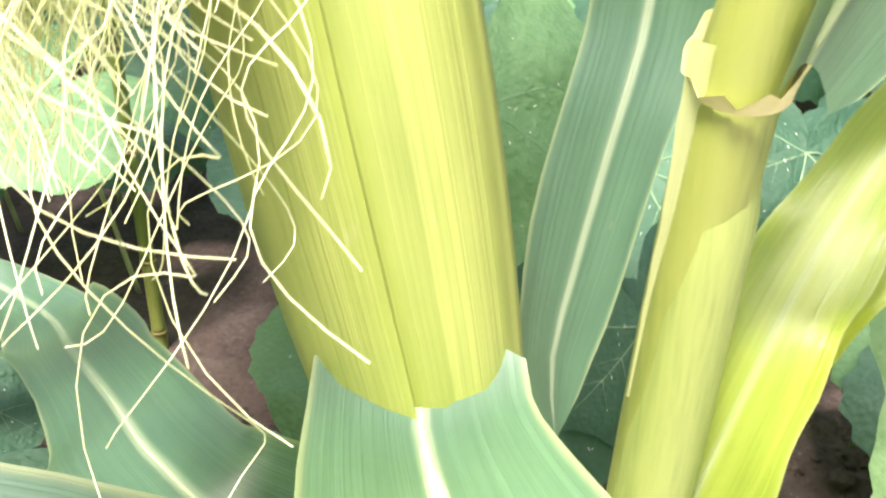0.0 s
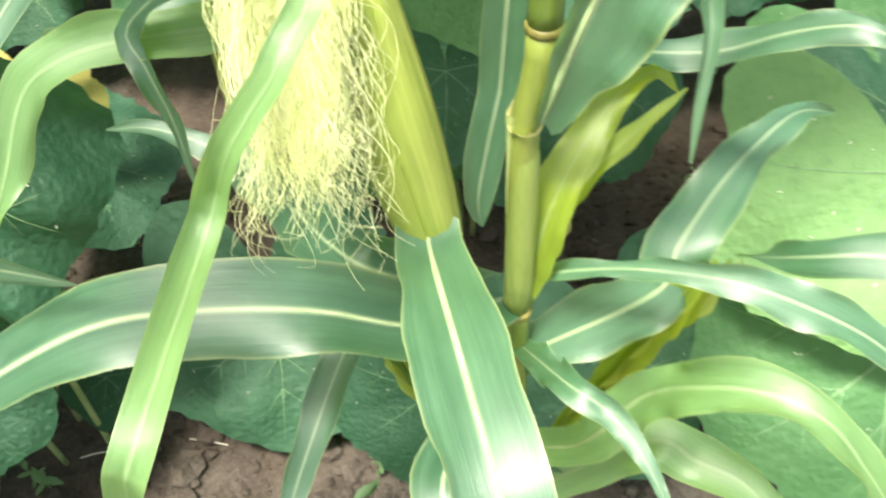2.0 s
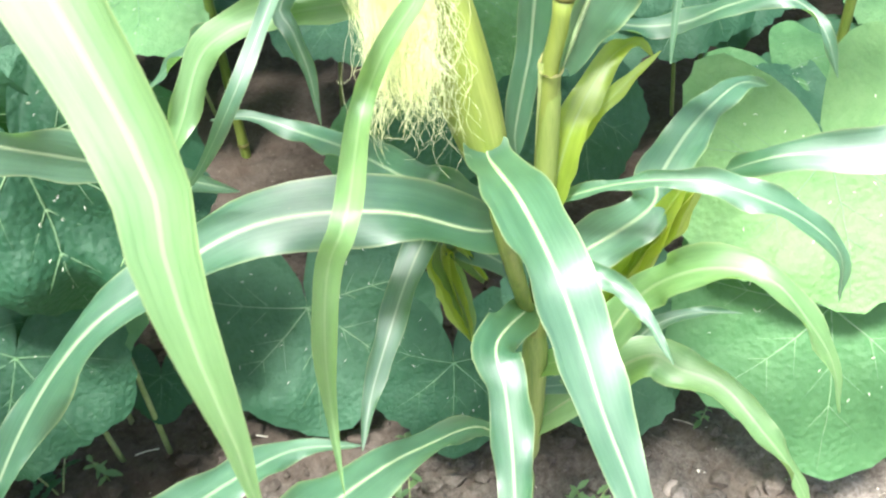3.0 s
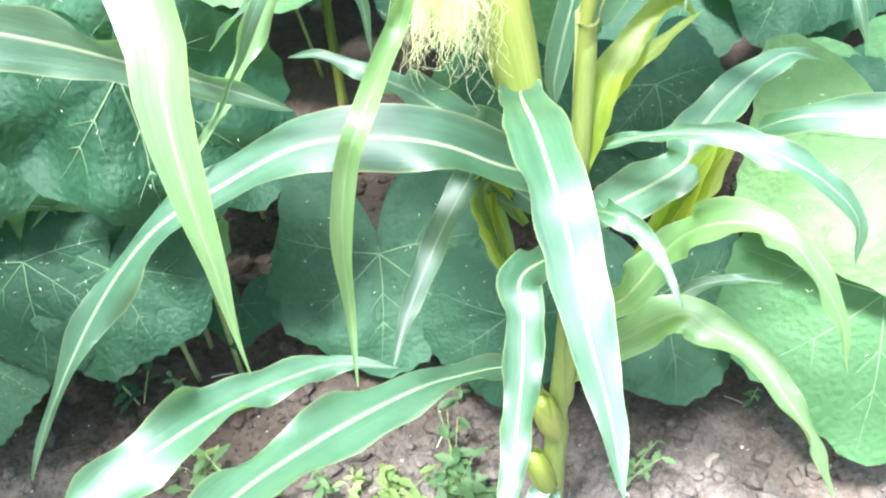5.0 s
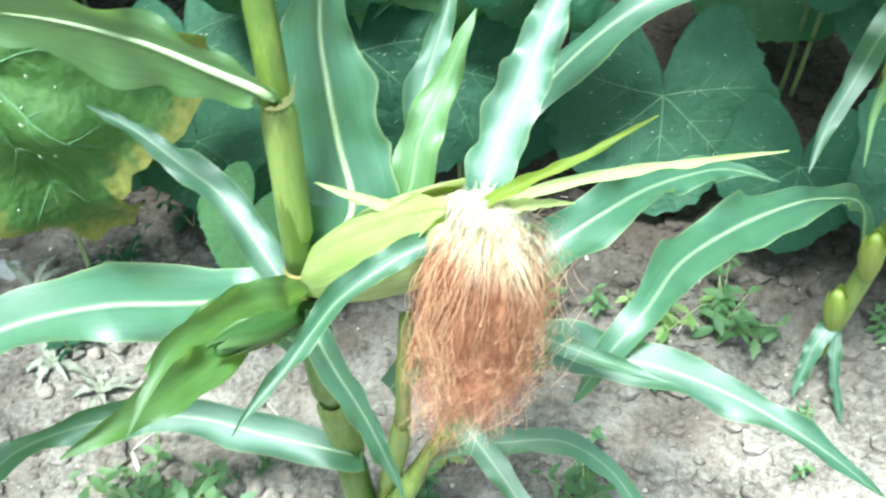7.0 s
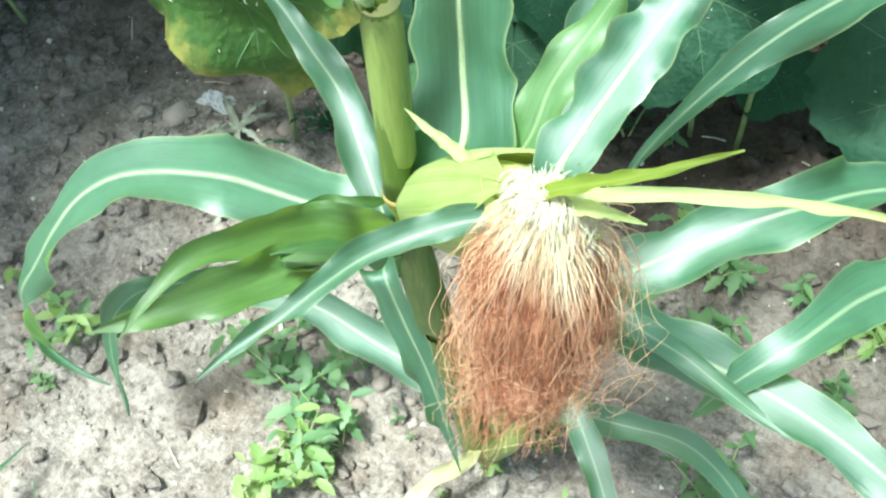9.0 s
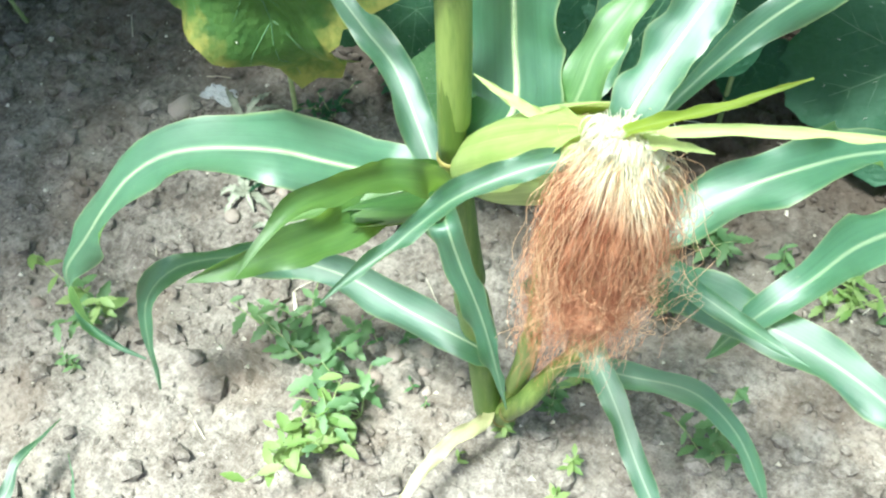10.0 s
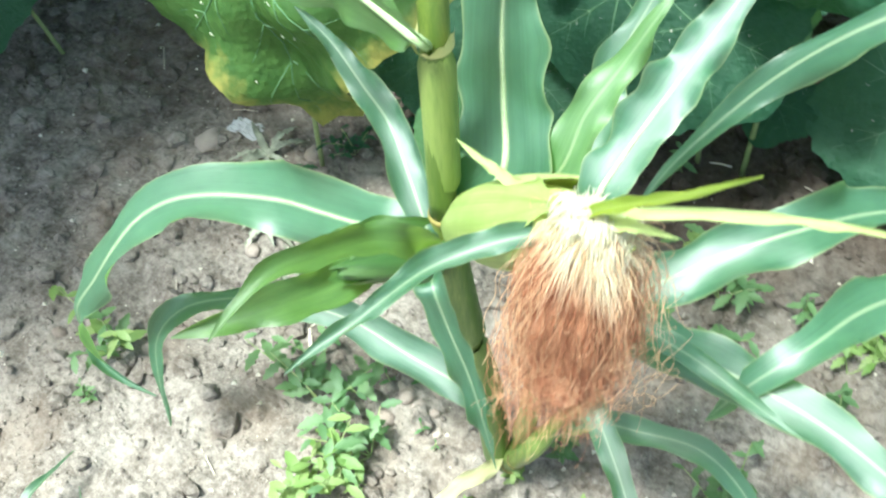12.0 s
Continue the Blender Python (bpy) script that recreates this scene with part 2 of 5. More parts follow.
def spline(points, n):
    """n + 1 places along a smooth curve through the points, evenly spaced by length."""
    p = [Vector(q) for q in points]
    p = [2 * p[0] - p[1], *p, 2 * p[-1] - p[-2]]
    raw = []
    for i in range(1, len(p) - 2):
        for j in range(16):
            u = j / 16
            raw.append(0.5 * (2 * p[i] + (p[i + 1] - p[i - 1]) * u + (2 * p[i - 1] - 5 * p[i] + 4 * p[i + 1] - p[i + 2]) * u * u
                              + (3 * p[i] - 3 * p[i + 1] + p[i + 2] - p[i - 1]) * u ** 3))
    raw.append(p[-2])
    s = [0.0]
    for a, b in zip(raw, raw[1:]):
        s.append(s[-1] + (b - a).length)
    out = []
    for k in range(n + 1):
        want, j = s[-1] * k / n, 0
        while j < len(s) - 2 and s[j + 1] < want:
            j += 1
        f = (want - s[j]) / max(s[j + 1] - s[j], 1e-9)
        out.append(raw[j].lerp(raw[j + 1], min(max(f, 0), 1)))
    return out, s[-1]


def tangents(p):
    return [(p[min(i + 1, len(p) - 1)] - p[max(i - 1, 0)]).normalized() for i in range(len(p))]


def tube(bm, p, radius, sides=8, caps=True):
    """A tube along the places p; radius is a function of 0 to 1."""
    ts = tangents(p)
    side = ts[0].orthogonal().normalized()
    rings = []
    for i, (q, t) in enumerate(zip(p, ts)):
        side = (side - t * side.dot(t)).normalized()
        other = t.cross(side)
        r = radius(i / (len(p) - 1))
        rings.append([bm.verts.new(q + r * (math.cos(a) * side + math.sin(a) * other)) for a in (2 * math.pi * j / sides for j in range(sides))])
    for a, b in zip(rings, rings[1:]):
        for j in range(sides):
            bm.faces.new((a[j], a[(j + 1) % sides], b[(j + 1) % sides], b[j]))
    if caps:
        bm.faces.new(rings[0][::-1])
        bm.faces.new(rings[-1])
    return rings


def default_profile(s):
    return min(1.0, 0.62 + 1.6 * s) * max(0.0, 1 - s ** 2.6) ** 0.8


def long_leaf(parent, points, width, face=(0, -0.5, 0.86), face_end=None, material=M_LEAF, rib=M_RIB, fold=0.22, wave=0.14, ripples=6.0,
              profile=default_profile, n=46, name="leaf", label="", rib_size=0.019, twist=0.30, seed=0, lobe=0.0, halves=(1.0, 1.0), level=0.5):
    """A maize leaf along its midrib: a blade with a shallow fold and rippled edges, and a raised midrib under it."""
    p, length = spline(points, n)
    ts = tangents(p)
    up = Vector((0.08, -0.36, 0.93))
    f0, f1 = Vector(face).lerp(up, level), Vector(face_end or face).lerp(up, level)
    rnd = random.Random(seed * 7 + int(1000 * abs(points[0][0]) + 100 * abs(points[-1][2])))
    ph1, ph2, fr = rnd.uniform(0, 6), rnd.uniform(0, 6), ripples * rnd.uniform(0.8, 1.2)
    cols = (-1, -0.88, -0.72, -0.5, -0.25, -0.08, 0.08, 0.25, 0.5, 0.72, 0.88, 1)
    bm = bmesh.new()
    uv = bm.loops.layers.uv.new("UVMap")
    rows, under = [], []
    for i, (q, t) in enumerate(zip(p, ts)):
        s = i / n
        nrm = f0.lerp(f1, s)
        nrm = (nrm - t * nrm.dot(t)).normalized()
        side = t.cross(nrm)
        roll = twist * noise.noise(Vector((s * length * 7, ph1, ph2))) * min(1, 5 * s)
        nrm, side = nrm * math.cos(roll) - side * math.sin(roll), side * math.cos(roll) + nrm * math.sin(roll)
        w = max(width * 0.5 * profile(s), 0.0006)
        row = []
        for u in cols:
            edge, rim = abs(u) ** 2.0, abs(u) ** 3.2
            ph = ph1 if u < 0 else ph2
            swing = 1.7 * noise.noise(Vector((s * fr * 1.3, ph * 3, 1.5 if u < 0 else 7.5))) + 0.35 * math.sin(2 * math.pi * fr * s + ph)
            rip = wave * 2.1 * width * rim * swing * min(1, 4 * s) * min(1, 4 * (1 - s) + 0.2)
            jag = 1 + (0.05 * noise.noise(q * 38 + Vector((u * 9, ph1, 0))) + 0.30 * noise.noise(Vector((s * fr * 1.6, ph, 9 if u < 0 else 3)))) * edge * min(1, 5 * s)
            half = halves[0] if u < 0 else halves[1]
            lobed = -t * (lobe * width * (1.55 * edge if abs(u) < 0.7 else 0.76 - 1.6 * (abs(u) - 0.7)) * max(0.0, 1 - 8 * s))
            row.append((bm.verts.new(q + side * (u * w * jag * half) + nrm * (fold * w * edge + rip) + lobed), u * 0.5 + 0.5, s * length))
        rows.append(row)
        under.append(q - nrm * 0.0004)
    for a, b in zip(rows, rows[1:]):
        for j in range(len(cols) - 1):
            quad = (a[j], a[j + 1], b[j + 1], b[j])
            face_made = bm.faces.new([v[0] for v in quad])
            for lp, v in zip(face_made.loops, quad):
                lp[uv].uv = (v[1], v[2])
    ob = smooth(part(name, bm, material, parent, label))
    if rib is M_RIB and material is M_MIXED:
        rib = M_PETIOLE
    if rib is not None:
        bm = bmesh.new()
        tube(bm, under, lambda s: max(width * rib_size * (1 - s) ** 1.1 * min(1.0, 0.15 + 9 * s), 0.00025), 6)
        smooth(part("midrib", bm, rib, ob, "pale raised midrib"))
    return ob


def stalk(parent, points, radii, nodes):
    """A jointed stalk: one piece between each two joints, with a ring at each joint (their heights)."""
    p, length = spline(points, 60)
    rad = lambda s: radii[0] + (radii[1] - radii[0]) * s
    z0, z1 = p[0].z, p[-1].z
    marks = [0.0] + [min(range(61), key=lambda i: abs(p[i].z - h)) / 60 for h in nodes] + [1.0]
    for a, b in zip(marks, marks[1:]):
        i, j = round(a * 60), round(b * 60)
        if j - i < 1:
            continue
        q, _ = spline(p[i:j + 1], 14) if j - i > 1 else (p[i:j + 1], 0)
        bm = bmesh.new()
        tube(bm, q, lambda s, a=a, b=b: rad(a + (b - a) * s) * (1 + 0.10 * (2 * s - 1) ** 4), 14)
        smooth(part("internode", bm, M_STALK, parent))
    for m in marks[1:-1]:
        i = round(m * 60)
        t = tangents(p)[i]
        r = rad(m)
        bm = bmesh.new()
        tube(bm, [p[i] + t * d * r for d in (-0.35, -0.15, 0.1, 0.3)], lambda s: r * (1.12 + 0.10 * math.sin(math.pi * s)), 14)
        smooth(part("node", bm, M_NODE, parent, "brownish ring-shaped joint"))
    return p


def sheath(parent, points, r0, r1):
    """A leaf sheath wrapped round the stalk, open along one side."""
    p, length = spline(points, 10)
    ts = tangents(p)
    bm = bmesh.new()
    uv = bm.loops.layers.uv.new("UVMap")
    rows = []
    for i, (q, t) in enumerate(zip(p, ts)):
        s = i / 10
        a = (Vector((1, 0, 0)) - t * t.x).normalized()
        b = t.cross(a)
        r = (r0 + (r1 - r0) * s) * min(1.0, 0.6 + 4 * s, 0.72 + 3 * (1 - s))
        rows.append([bm.verts.new(q + (r + 0.0012 * k / 15) * (math.cos(w) * a + math.sin(w) * b)) for k, w in enumerate(1.2 + 6.6 * k / 15 for k in range(16))])
    for a, b in zip(rows, rows[1:]):
        for j in range(15):
            bm.faces.new((a[j], a[j + 1], b[j + 1], b[j]))
    return smooth(part("leaf_sheath", bm, M_SHEATH, parent, "yellow-green sheath wrapped round the stalk"))


def collar(parent, place, r, tilt=(0, -0.15, 1), turn=0.0):
    """The pale collar where a leaf leaves the stalk: a short open cup with two pointed ears."""
    bm = bmesh.new()
    n = Vector(tilt).normalized()
    a = n.orthogonal().normalized()
    b = n.cross(a)
    rings = []
    for k, (low, flare) in enumerate(((0.0, 1.0), (0.35, 1.05), (0.7, 1.12), (1.0, 1.22))):
        ring = []
        for j in range(25):
            w = turn + 0.5 + 5.3 * j / 24
            tall = r * (0.35 + 1.1 * abs(math.cos(math.pi * j / 24)) ** 3 + 0.15 * math.sin(j * 2.1))
            ring.append(bm.verts.new(Vector(place) + n * (low * tall - 0.5 * r) + r * flare * (math.cos(w) * a + math.sin(w) * b)))
        rings.append(ring)
    for x, y in zip(rings, rings[1:]):
        for j in range(24):
            bm.faces.new((x[j], x[j + 1], y[j + 1], y[j]))
    return smooth(part("collar", bm, M_COLLAR, parent, "pale yellow leaf collar"))


def ear(parent, base, top, radius, material=M_HUSK, layers=5, name="ear", label="", open_tip=0.35, face=(0, -1, 0.2), blunt=0.04):
    """A husked ear: overlapping husk leaves wrapped round its axis."""
    base, top = Vector(base), Vector(top)
    axis = (top - base)
    length = axis.length
    t = axis.normalized()
    a = (Vector(face) - t * t.dot(Vector(face))).normalized()
    b = t.cross(a)
    bm = bmesh.new()
    tube(bm, [base + t * length * s / 12 for s in range(13)], lambda s: max(radius * 0.9 * math.sin(math.pi * min(0.97, blunt - 0.01 + (0.97 - blunt) * s)) ** 0.5, 0.002), 16)
    body = smooth(part(name, bm, material, parent, label))
    for k in range(layers):
        mid = 2 * math.pi * k / layers + 0.4 * (k % 2) - 0.5
        half = 1.15
        reach = 1.0 + 0.12 * ((k * 37) % 5) / 5
        bm = bmesh.new()
        uv = bm.loops.layers.uv.new("UVMap")
        rows = []
        for i in range(15):
            s = i / 14
            r = radius * (0.96 + 0.02 * k) * math.sin(math.pi * min(0.95, blunt + (0.92 - blunt) * s)) ** 0.5
            width = half * (1 if s < 0.55 else max(0.04, 1 - ((s - 0.55) / 0.45) ** 1.6))
            row = []
            for j in range(11):
                u = j / 10 * 2 - 1
                w = mid + u * width
                rr = r * (1 + 0.025 * math.sin(9 * u + k)) + open_tip * radius * max(0, s - 0.7) * (1 + 0.5 * math.sin(3 * k))
                row.append((bm.verts.new(base + t * length * reach * s + rr * (math.cos(w) * a + math.sin(w) * b)), j / 10, s * length))
            rows.append(row)
        for x, y in zip(rows, rows[1:]):
            for j in range(10):
                quad = (x[j], x[j + 1], y[j + 1], y[j])
                f = bm.faces.new([v[0] for v in quad])
                for lp, v in zip(f.loops, quad):
                    lp[uv].uv = (v[1], v[2])
        smooth(part("husk_leaf", bm, material, body))
    return body


def silk(parent, starts, ends, count, material, thick=0.0005, spread=0.02, curl=0.012, seed=1, lift=0.0, name="silk", label="", reach=(0.6, 1.0), steps=14, fan=1.0, crinkle=3.0, locks=40, loose=0.35):
    """A tuft of fine strands in wavy locks, from around a place, hanging to around another."""
    rnd = random.Random(seed)
    bm = bmesh.new()
    a0, a1 = Vector(starts[0]), Vector(starts[1])
    b0, b1 = Vector(ends[0]), Vector(ends[1])
    g = lambda: max(-1.5, min(1.5, rnd.gauss(0, 1)))
    for _ in range(locks):
        root = a0.lerp(a1, rnd.random()) + Vector([g() for _ in range(3)]) * spread * 0.35
        end = b0.lerp(b1, rnd.random()) + Vector([g() for _ in range(3)]) * spread
        bow = Vector((g(), g(), 0)) * spread
        f1, f2, p1, p2 = rnd.uniform(1, 3.2), rnd.uniform(1, 3.5), rnd.uniform(0, 6), rnd.uniform(0, 6)
        amp, long = curl * rnd.uniform(0.4, 1.5), rnd.uniform(*reach)
        for _ in range(max(1, count // locks)):
            p = root + Vector([g() for _ in range(3)]) * spread * 0.22
            q = p.lerp(end + Vector([g() for _ in range(3)]) * spread * loose, min(1.05, long * rnd.uniform(0.72, 1.08)))
            own = bow + Vector((g(), g(), 0)) * spread * loose
            d1, d2 = p1 + 0.5 * g(), p2 + 0.5 * g()
            hook = Vector((g(), g(), 0.5 * g())) * curl * 0.9
            pts = []
            for i in range(steps + 1):
                s = i / steps
                w = p.lerp(q, s ** fan)
                w.z = p.z + (q.z - p.z) * s
                w += own * math.sin(math.pi * s) + Vector((0, 0, lift * math.sin(math.pi * min(1, s * 1.6))))
                w += Vector((math.sin(f1 * s * crinkle + d1), math.cos(f2 * s * crinkle + d2), 0.5 * math.sin(f2 * s * crinkle * 1.3 + d1))) * amp * s
                w += hook * max(0.0, s - 0.7) ** 2 * 8
                pts.append(w)
            tube(bm, pts, lambda s: thick * (1 - 0.4 * s), 3, False)
    return smooth(part(name, bm, material, parent, label))


# ---- gourd leaves ----
def gourd_outline(a, rnd_phase, back=0.0, lobes=0.07):
    """The radius of the leaf towards the angle a (0: the tip, pi: the notch at its stalk)."""
    r = 1 + lobes * math.cos(5 * a) + 0.03 * math.sin(3 * a + rnd_phase)
    notch = math.exp(-((abs(a) - math.pi) / 0.36) ** 2)
    teeth = (1 + 12 * max(0.0, lobes - 0.07)) * 0.018 * math.sin(34 * a + rnd_phase) + 0.012 * math.sin(57 * a)
    return (r + teeth) * (1 - 0.80 * notch) * (1 - back * max(0.0, -math.cos(a)))


def gourd_mesh(seed, droop=0.25, ruffle=0.05, pleat=0.06, back=0.0, lobes=0.07):
    """Blade and veins of a gourd leaf of radius 1, its stalk at the origin, its tip towards +y, its face towards +z."""
    rnd = random.Random(seed)
    ph = rnd.uniform(0, 6)
    height = lambda x, y: (-droop * (x * x + y * y) + pleat * abs(math.sin(2.5 * math.atan2(x, y))) * math.hypot(x, y)
                           + ruffle * noise.noise(Vector((x * 2.2 + seed, y * 2.2, 0))) * 2 * math.hypot(x, y) + 0.03 * noise.noise(Vector((x * 7, y * 7 + seed, 3))))
    bm = bmesh.new()
    uv = bm.loops.layers.uv.new("UVMap")
    n, m = 72, 9
    rings = []
    for j in range(1, m + 1):
        ring = []
        for i in range(n):
            a = -math.pi + 2 * math.pi * (i + 0.5) / n
            r = gourd_outline(a, ph, back, lobes) * (j / m) ** 0.9
            x, y = r * math.sin(a), r * math.cos(a)
            ring.append((bm.verts.new((x, y, height(x, y))), j / m))
        rings.append(ring)
    mid = (bm.verts.new((0, 0, 0)), 0)
    for i in range(n - 1):
        f = bm.faces.new((mid[0], rings[0][i + 1][0], rings[0][i][0]))
        for lp, v in zip(f.loops, (mid, rings[0][i + 1], rings[0][i])):
            lp[uv].uv = (v[1], 0)
    for x, y in zip(rings, rings[1:]):
        for i in range(n - 1):
            quad = (x[i], x[i + 1], y[i + 1], y[i])
            f = bm.faces.new([v[0] for v in quad])
            for lp, v in zip(f.loops, quad):
                lp[uv].uv = (v[1], 0)
    blade = bpy.data.meshes.new("leaf")
    bm.normal_update()
    bm.to_mesh(blade)
    bm.free()
    bm = bmesh.new()
    for a in (0, 0.85, -0.85, 1.75, -1.75):
        reach = 0.93 * gourd_outline(a, ph, back, lobes)
        line = lambda s, a=a, reach=reach: (reach * s * math.sin(a + 0.12 * s), reach * s * math.cos(a + 0.12 * s))
        tube(bm, [Vector((*line(i / 10), height(*line(i / 10)) + 0.004)) for i in range(11)], lambda s: 0.0065 * (1 - 0.8 * s), 5)
        for side in (-1, 1):
            for st in (0.35, 0.6):
                x0, y0 = line(st)
                b = a + side * 0.75
                far = 0.30 * reach * (1.1 - st * 0.4)
                pts = [(x0 + far * i / 5 * math.sin(b), y0 + far * i / 5 * math.cos(b)) for i in range(6)]
                tube(bm, [Vector((x, y, height(x, y) + 0.002)) for x, y in pts], lambda s: 0.0035 * (1 - 0.8 * s), 4)
    veins = bpy.data.meshes.new("venation")
    bm.to_mesh(veins)
    bm.free()
    bm = bmesh.new()
    for _ in range(24):
        a, r = rnd.uniform(-2.6, 2.6), rnd.uniform(0.15, 0.85)
        x, y = r * math.sin(a), r * math.cos(a)
        b, ln = rnd.uniform(0, 6), rnd.uniform(0.006, 0.014)
        z = height(x, y) + 0.008
        d = Vector((math.cos(b), math.sin(b), 0)) * ln
        tube(bm, [Vector((x, y, z)) - d, Vector((x, y, z + 0.004)), Vector((x, y, z)) + d], lambda s: 0.0028, 4)
    flakes = bpy.data.meshes.new("anther_litter")
    bm.to_mesh(flakes)
    bm.free()
    for me in (blade, veins, flakes):
        for f in me.polygons:
            f.use_smooth = True
    return blade, veins, flakes


GOURD_KINDS = [gourd_mesh(3, 0.18, 0.05), gourd_mesh(11, 0.30, 0.07), gourd_mesh(23, 0.10, 0.08), gourd_mesh(37, 0.5, 0.09), gourd_mesh(41, 0.22, 0.10, 0.10), gourd_mesh(53, 0.32, 0.17, 0.20, 0.55), gourd_mesh(61, 0.25, 0.22, 0.20, 0.5, 0.17)]
GOURD_SETS = {}


def gourd_leaf(parent, place, radius, face=(0, -0.5, 0.85), tip=(0, -1, 0), kind=0, material=M_GOURD, foot=None, stalked=True, flakes=True, label="", narrow=1.0):
    """One gourd leaf with its veins on a leaf stalk that comes up from the ground at foot."""
    key = (kind, material.name)
    if key not in GOURD_SETS:
        made = [me.copy() for me in GOURD_KINDS[kind]]
        for me, mat in zip(made, (material, M_VEIN, M_ANTHER)):
            me.materials.append(mat)
        GOURD_SETS[key] = made
    z = Vector(face).normalized()
    y = Vector(tip)
    y = (y - z * y.dot(z)).normalized()
    x = y.cross(z)
    m = Matrix((x, y, z)).transposed().to_4x4()
    m.translation = Vector(place)
    ob = new("leaf", GOURD_SETS[key][0])
    ob.parent = parent
    ob.matrix_basis = m @ Matrix.Diagonal((radius * narrow, radius, radius, 1))
    if label:
        ob["label"] = label
    v = new("venation", GOURD_SETS[key][1])
    v.parent = ob
    v["label"] = "pale branching veins"
    if flakes:
        fl = new("anther_litter", GOURD_SETS[key][2])
        fl.parent = ob
        fl["kind"] = "stuff"
        fl["label"] = "whitish fallen maize anthers"
    if stalked:
        foot = Vector(foot) if foot else Vector((place[0] - 0.12 * y.x, place[1] + 0.10, 0))
        bm = bmesh.new()
        c = Vector(place)
        low = c - z * radius * 0.35 - y * radius * 0.15
        pts, _ = spline([foot, foot.lerp(low, 0.55) + Vector((0, 0.01, 0.03)), low, c - z * 0.004], 12)
        tube(bm, pts, lambda s: 0.0055 - 0.0015 * s, 7)
        smooth(part("leaf_stalk", bm, M_PETIOLE, parent))
    return ob


# ---- ground ----
def ground_height(x, y):
    h = 0.018 * noise.noise(Vector((x * 2.1, y * 2.1, 0))) + 0.012 * noise.noise(Vector((x * 7, y * 7, 1)))
    h += 0.012 * noise.noise(Vector((x * 19, y * 19, 2))) + 0.014 * max(0.0, noise.noise(Vector((x * 36, y * 36, 5)))) - 0.007 * max(0.0, noise.noise(Vector((x * 27, y * 27, 11))))
    return h


def build_ground():
    xs = [-2500, -200, -30, -8, -4] + [-2.6 + 0.0095 * i for i in range(401)] + [2, 4, 8, 30, 200, 2500]
    ys = [-2500, -200, -30, -8, -3] + [-1.0 + 0.0095 * i for i in range(264)] + [2, 2.6, 3.4, 4.5, 8, 30, 200, 2500]
    verts = []
    for y in ys:
        for x in xs:
            verts.append((x, y, ground_height(x, y) if abs(x) < 5 and abs(y) < 5 else 0.0))
    w = len(xs)
    faces = [(j * w + i, j * w + i + 1, (j + 1) * w + i + 1, (j + 1) * w + i) for j in range(len(ys) - 1) for i in range(w - 1)]
    me = bpy.data.meshes.new("ground")
    me.from_pydata(verts, [], faces)
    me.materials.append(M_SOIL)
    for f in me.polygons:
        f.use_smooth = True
    return tagged(new("ground", me), "dry crumbly brown garden soil, leaf shade painted in under the gourds", "ground", kind="structure")


build_ground()

# ---- first maize plant ----
plant = thing("maize_plant", "tall green maize plant with a fresh silky ear", "maize plant", "maize plants", (0.04, 0.26, 0))


class At:
    """Builds parts of one plant from places in the world."""

    def __init__(self, ob):
        self.ob = ob

    def fix(self, made):
        made.matrix_parent_inverse = Matrix.Translation(-self.ob.location)
        return made

    def leaf(self, pts, width, **k):
        return self.fix(long_leaf(self.ob, pts, width, **k))


one = At(plant)
S1 = [(0.04, 0.26, -0.02), (0.05, 0.25, 0.2), (0.072, 0.245, 0.5), (0.085, 0.24, 0.8), (0.093, 0.225, 1.01), (0.106, 0.22, 1.1), (0.12, 0.22, 1.5)]
stalk(plant, S1, (0.013, 0.0095), (0.05, 0.18, 0.40, 0.60, 0.79, 1.09, 1.3))
sheath(plant, [(0.086, 0.238, 0.80), (0.090, 0.232, 0.90), (0.093, 0.226, 1.0)], 0.0122, 0.0102)
sheath(plant, [(0.042, 0.258, 0.03), (0.05, 0.25, 0.2), (0.058, 0.248, 0.32)], 0.019, 0.017)
sheath(plant, [(0.06, 0.248, 0.34), (0.072, 0.245, 0.5), (0.078, 0.243, 0.62)], 0.018, 0.0155)
one.leaf([(0.05, 0.245, 0.16), (0.013, 0.202, 0.133), (-0.012, 0.138, 0.049)], 0.034, face=(-0.3, -0.7, 0.5), wave=0.16)
one.leaf([(0.05, 0.245, 0.14), (0.055, 0.181, 0.082), (0.088, 0.121, -0.005)], 0.022, face=(0.2, -0.7, 0.5), wave=0.16)
collar(plant, (0.094, 0.224, 1.017), 0.0113)
one.leaf([(0.023, 0.177, 0.966), (0.025, 0.156, 0.965), (0.040, 0.064, 0.994), (0.057, -0.021, 0.990), (0.070, -0.067, 0.954), (0.080, -0.113, 0.919), (0.097, -0.166, 0.874), (0.107, -0.221, 0.829)], 0.060, face=(0.1, -0.6, 0.8), wave=0.04, lobe=0.22, profile=lambda s: (0.72 + 0.9 * s if s < 0.3 else 0.99) * max(0.0, 1 - s ** 3) ** 0.8, rib_size=0.045)
one.leaf([(0.075, 0.245, 0.80), (0.013, 0.178, 0.857), (-0.063, 0.160, 0.908), (-0.144, 0.152, 0.927), (-0.221, 0.155, 0.913), (-0.303, 0.147, 0.874), (-0.397, 0.126, 0.823), (-0.486, 0.093, 0.729), (-0.562, 0.030, 0.616), (-0.596, -0.018, 0.541)], 0.070, face=(0, -0.6, 0.75), face_end=(-0.3, -0.9, 0.2), wave=0.18, ripples=5)
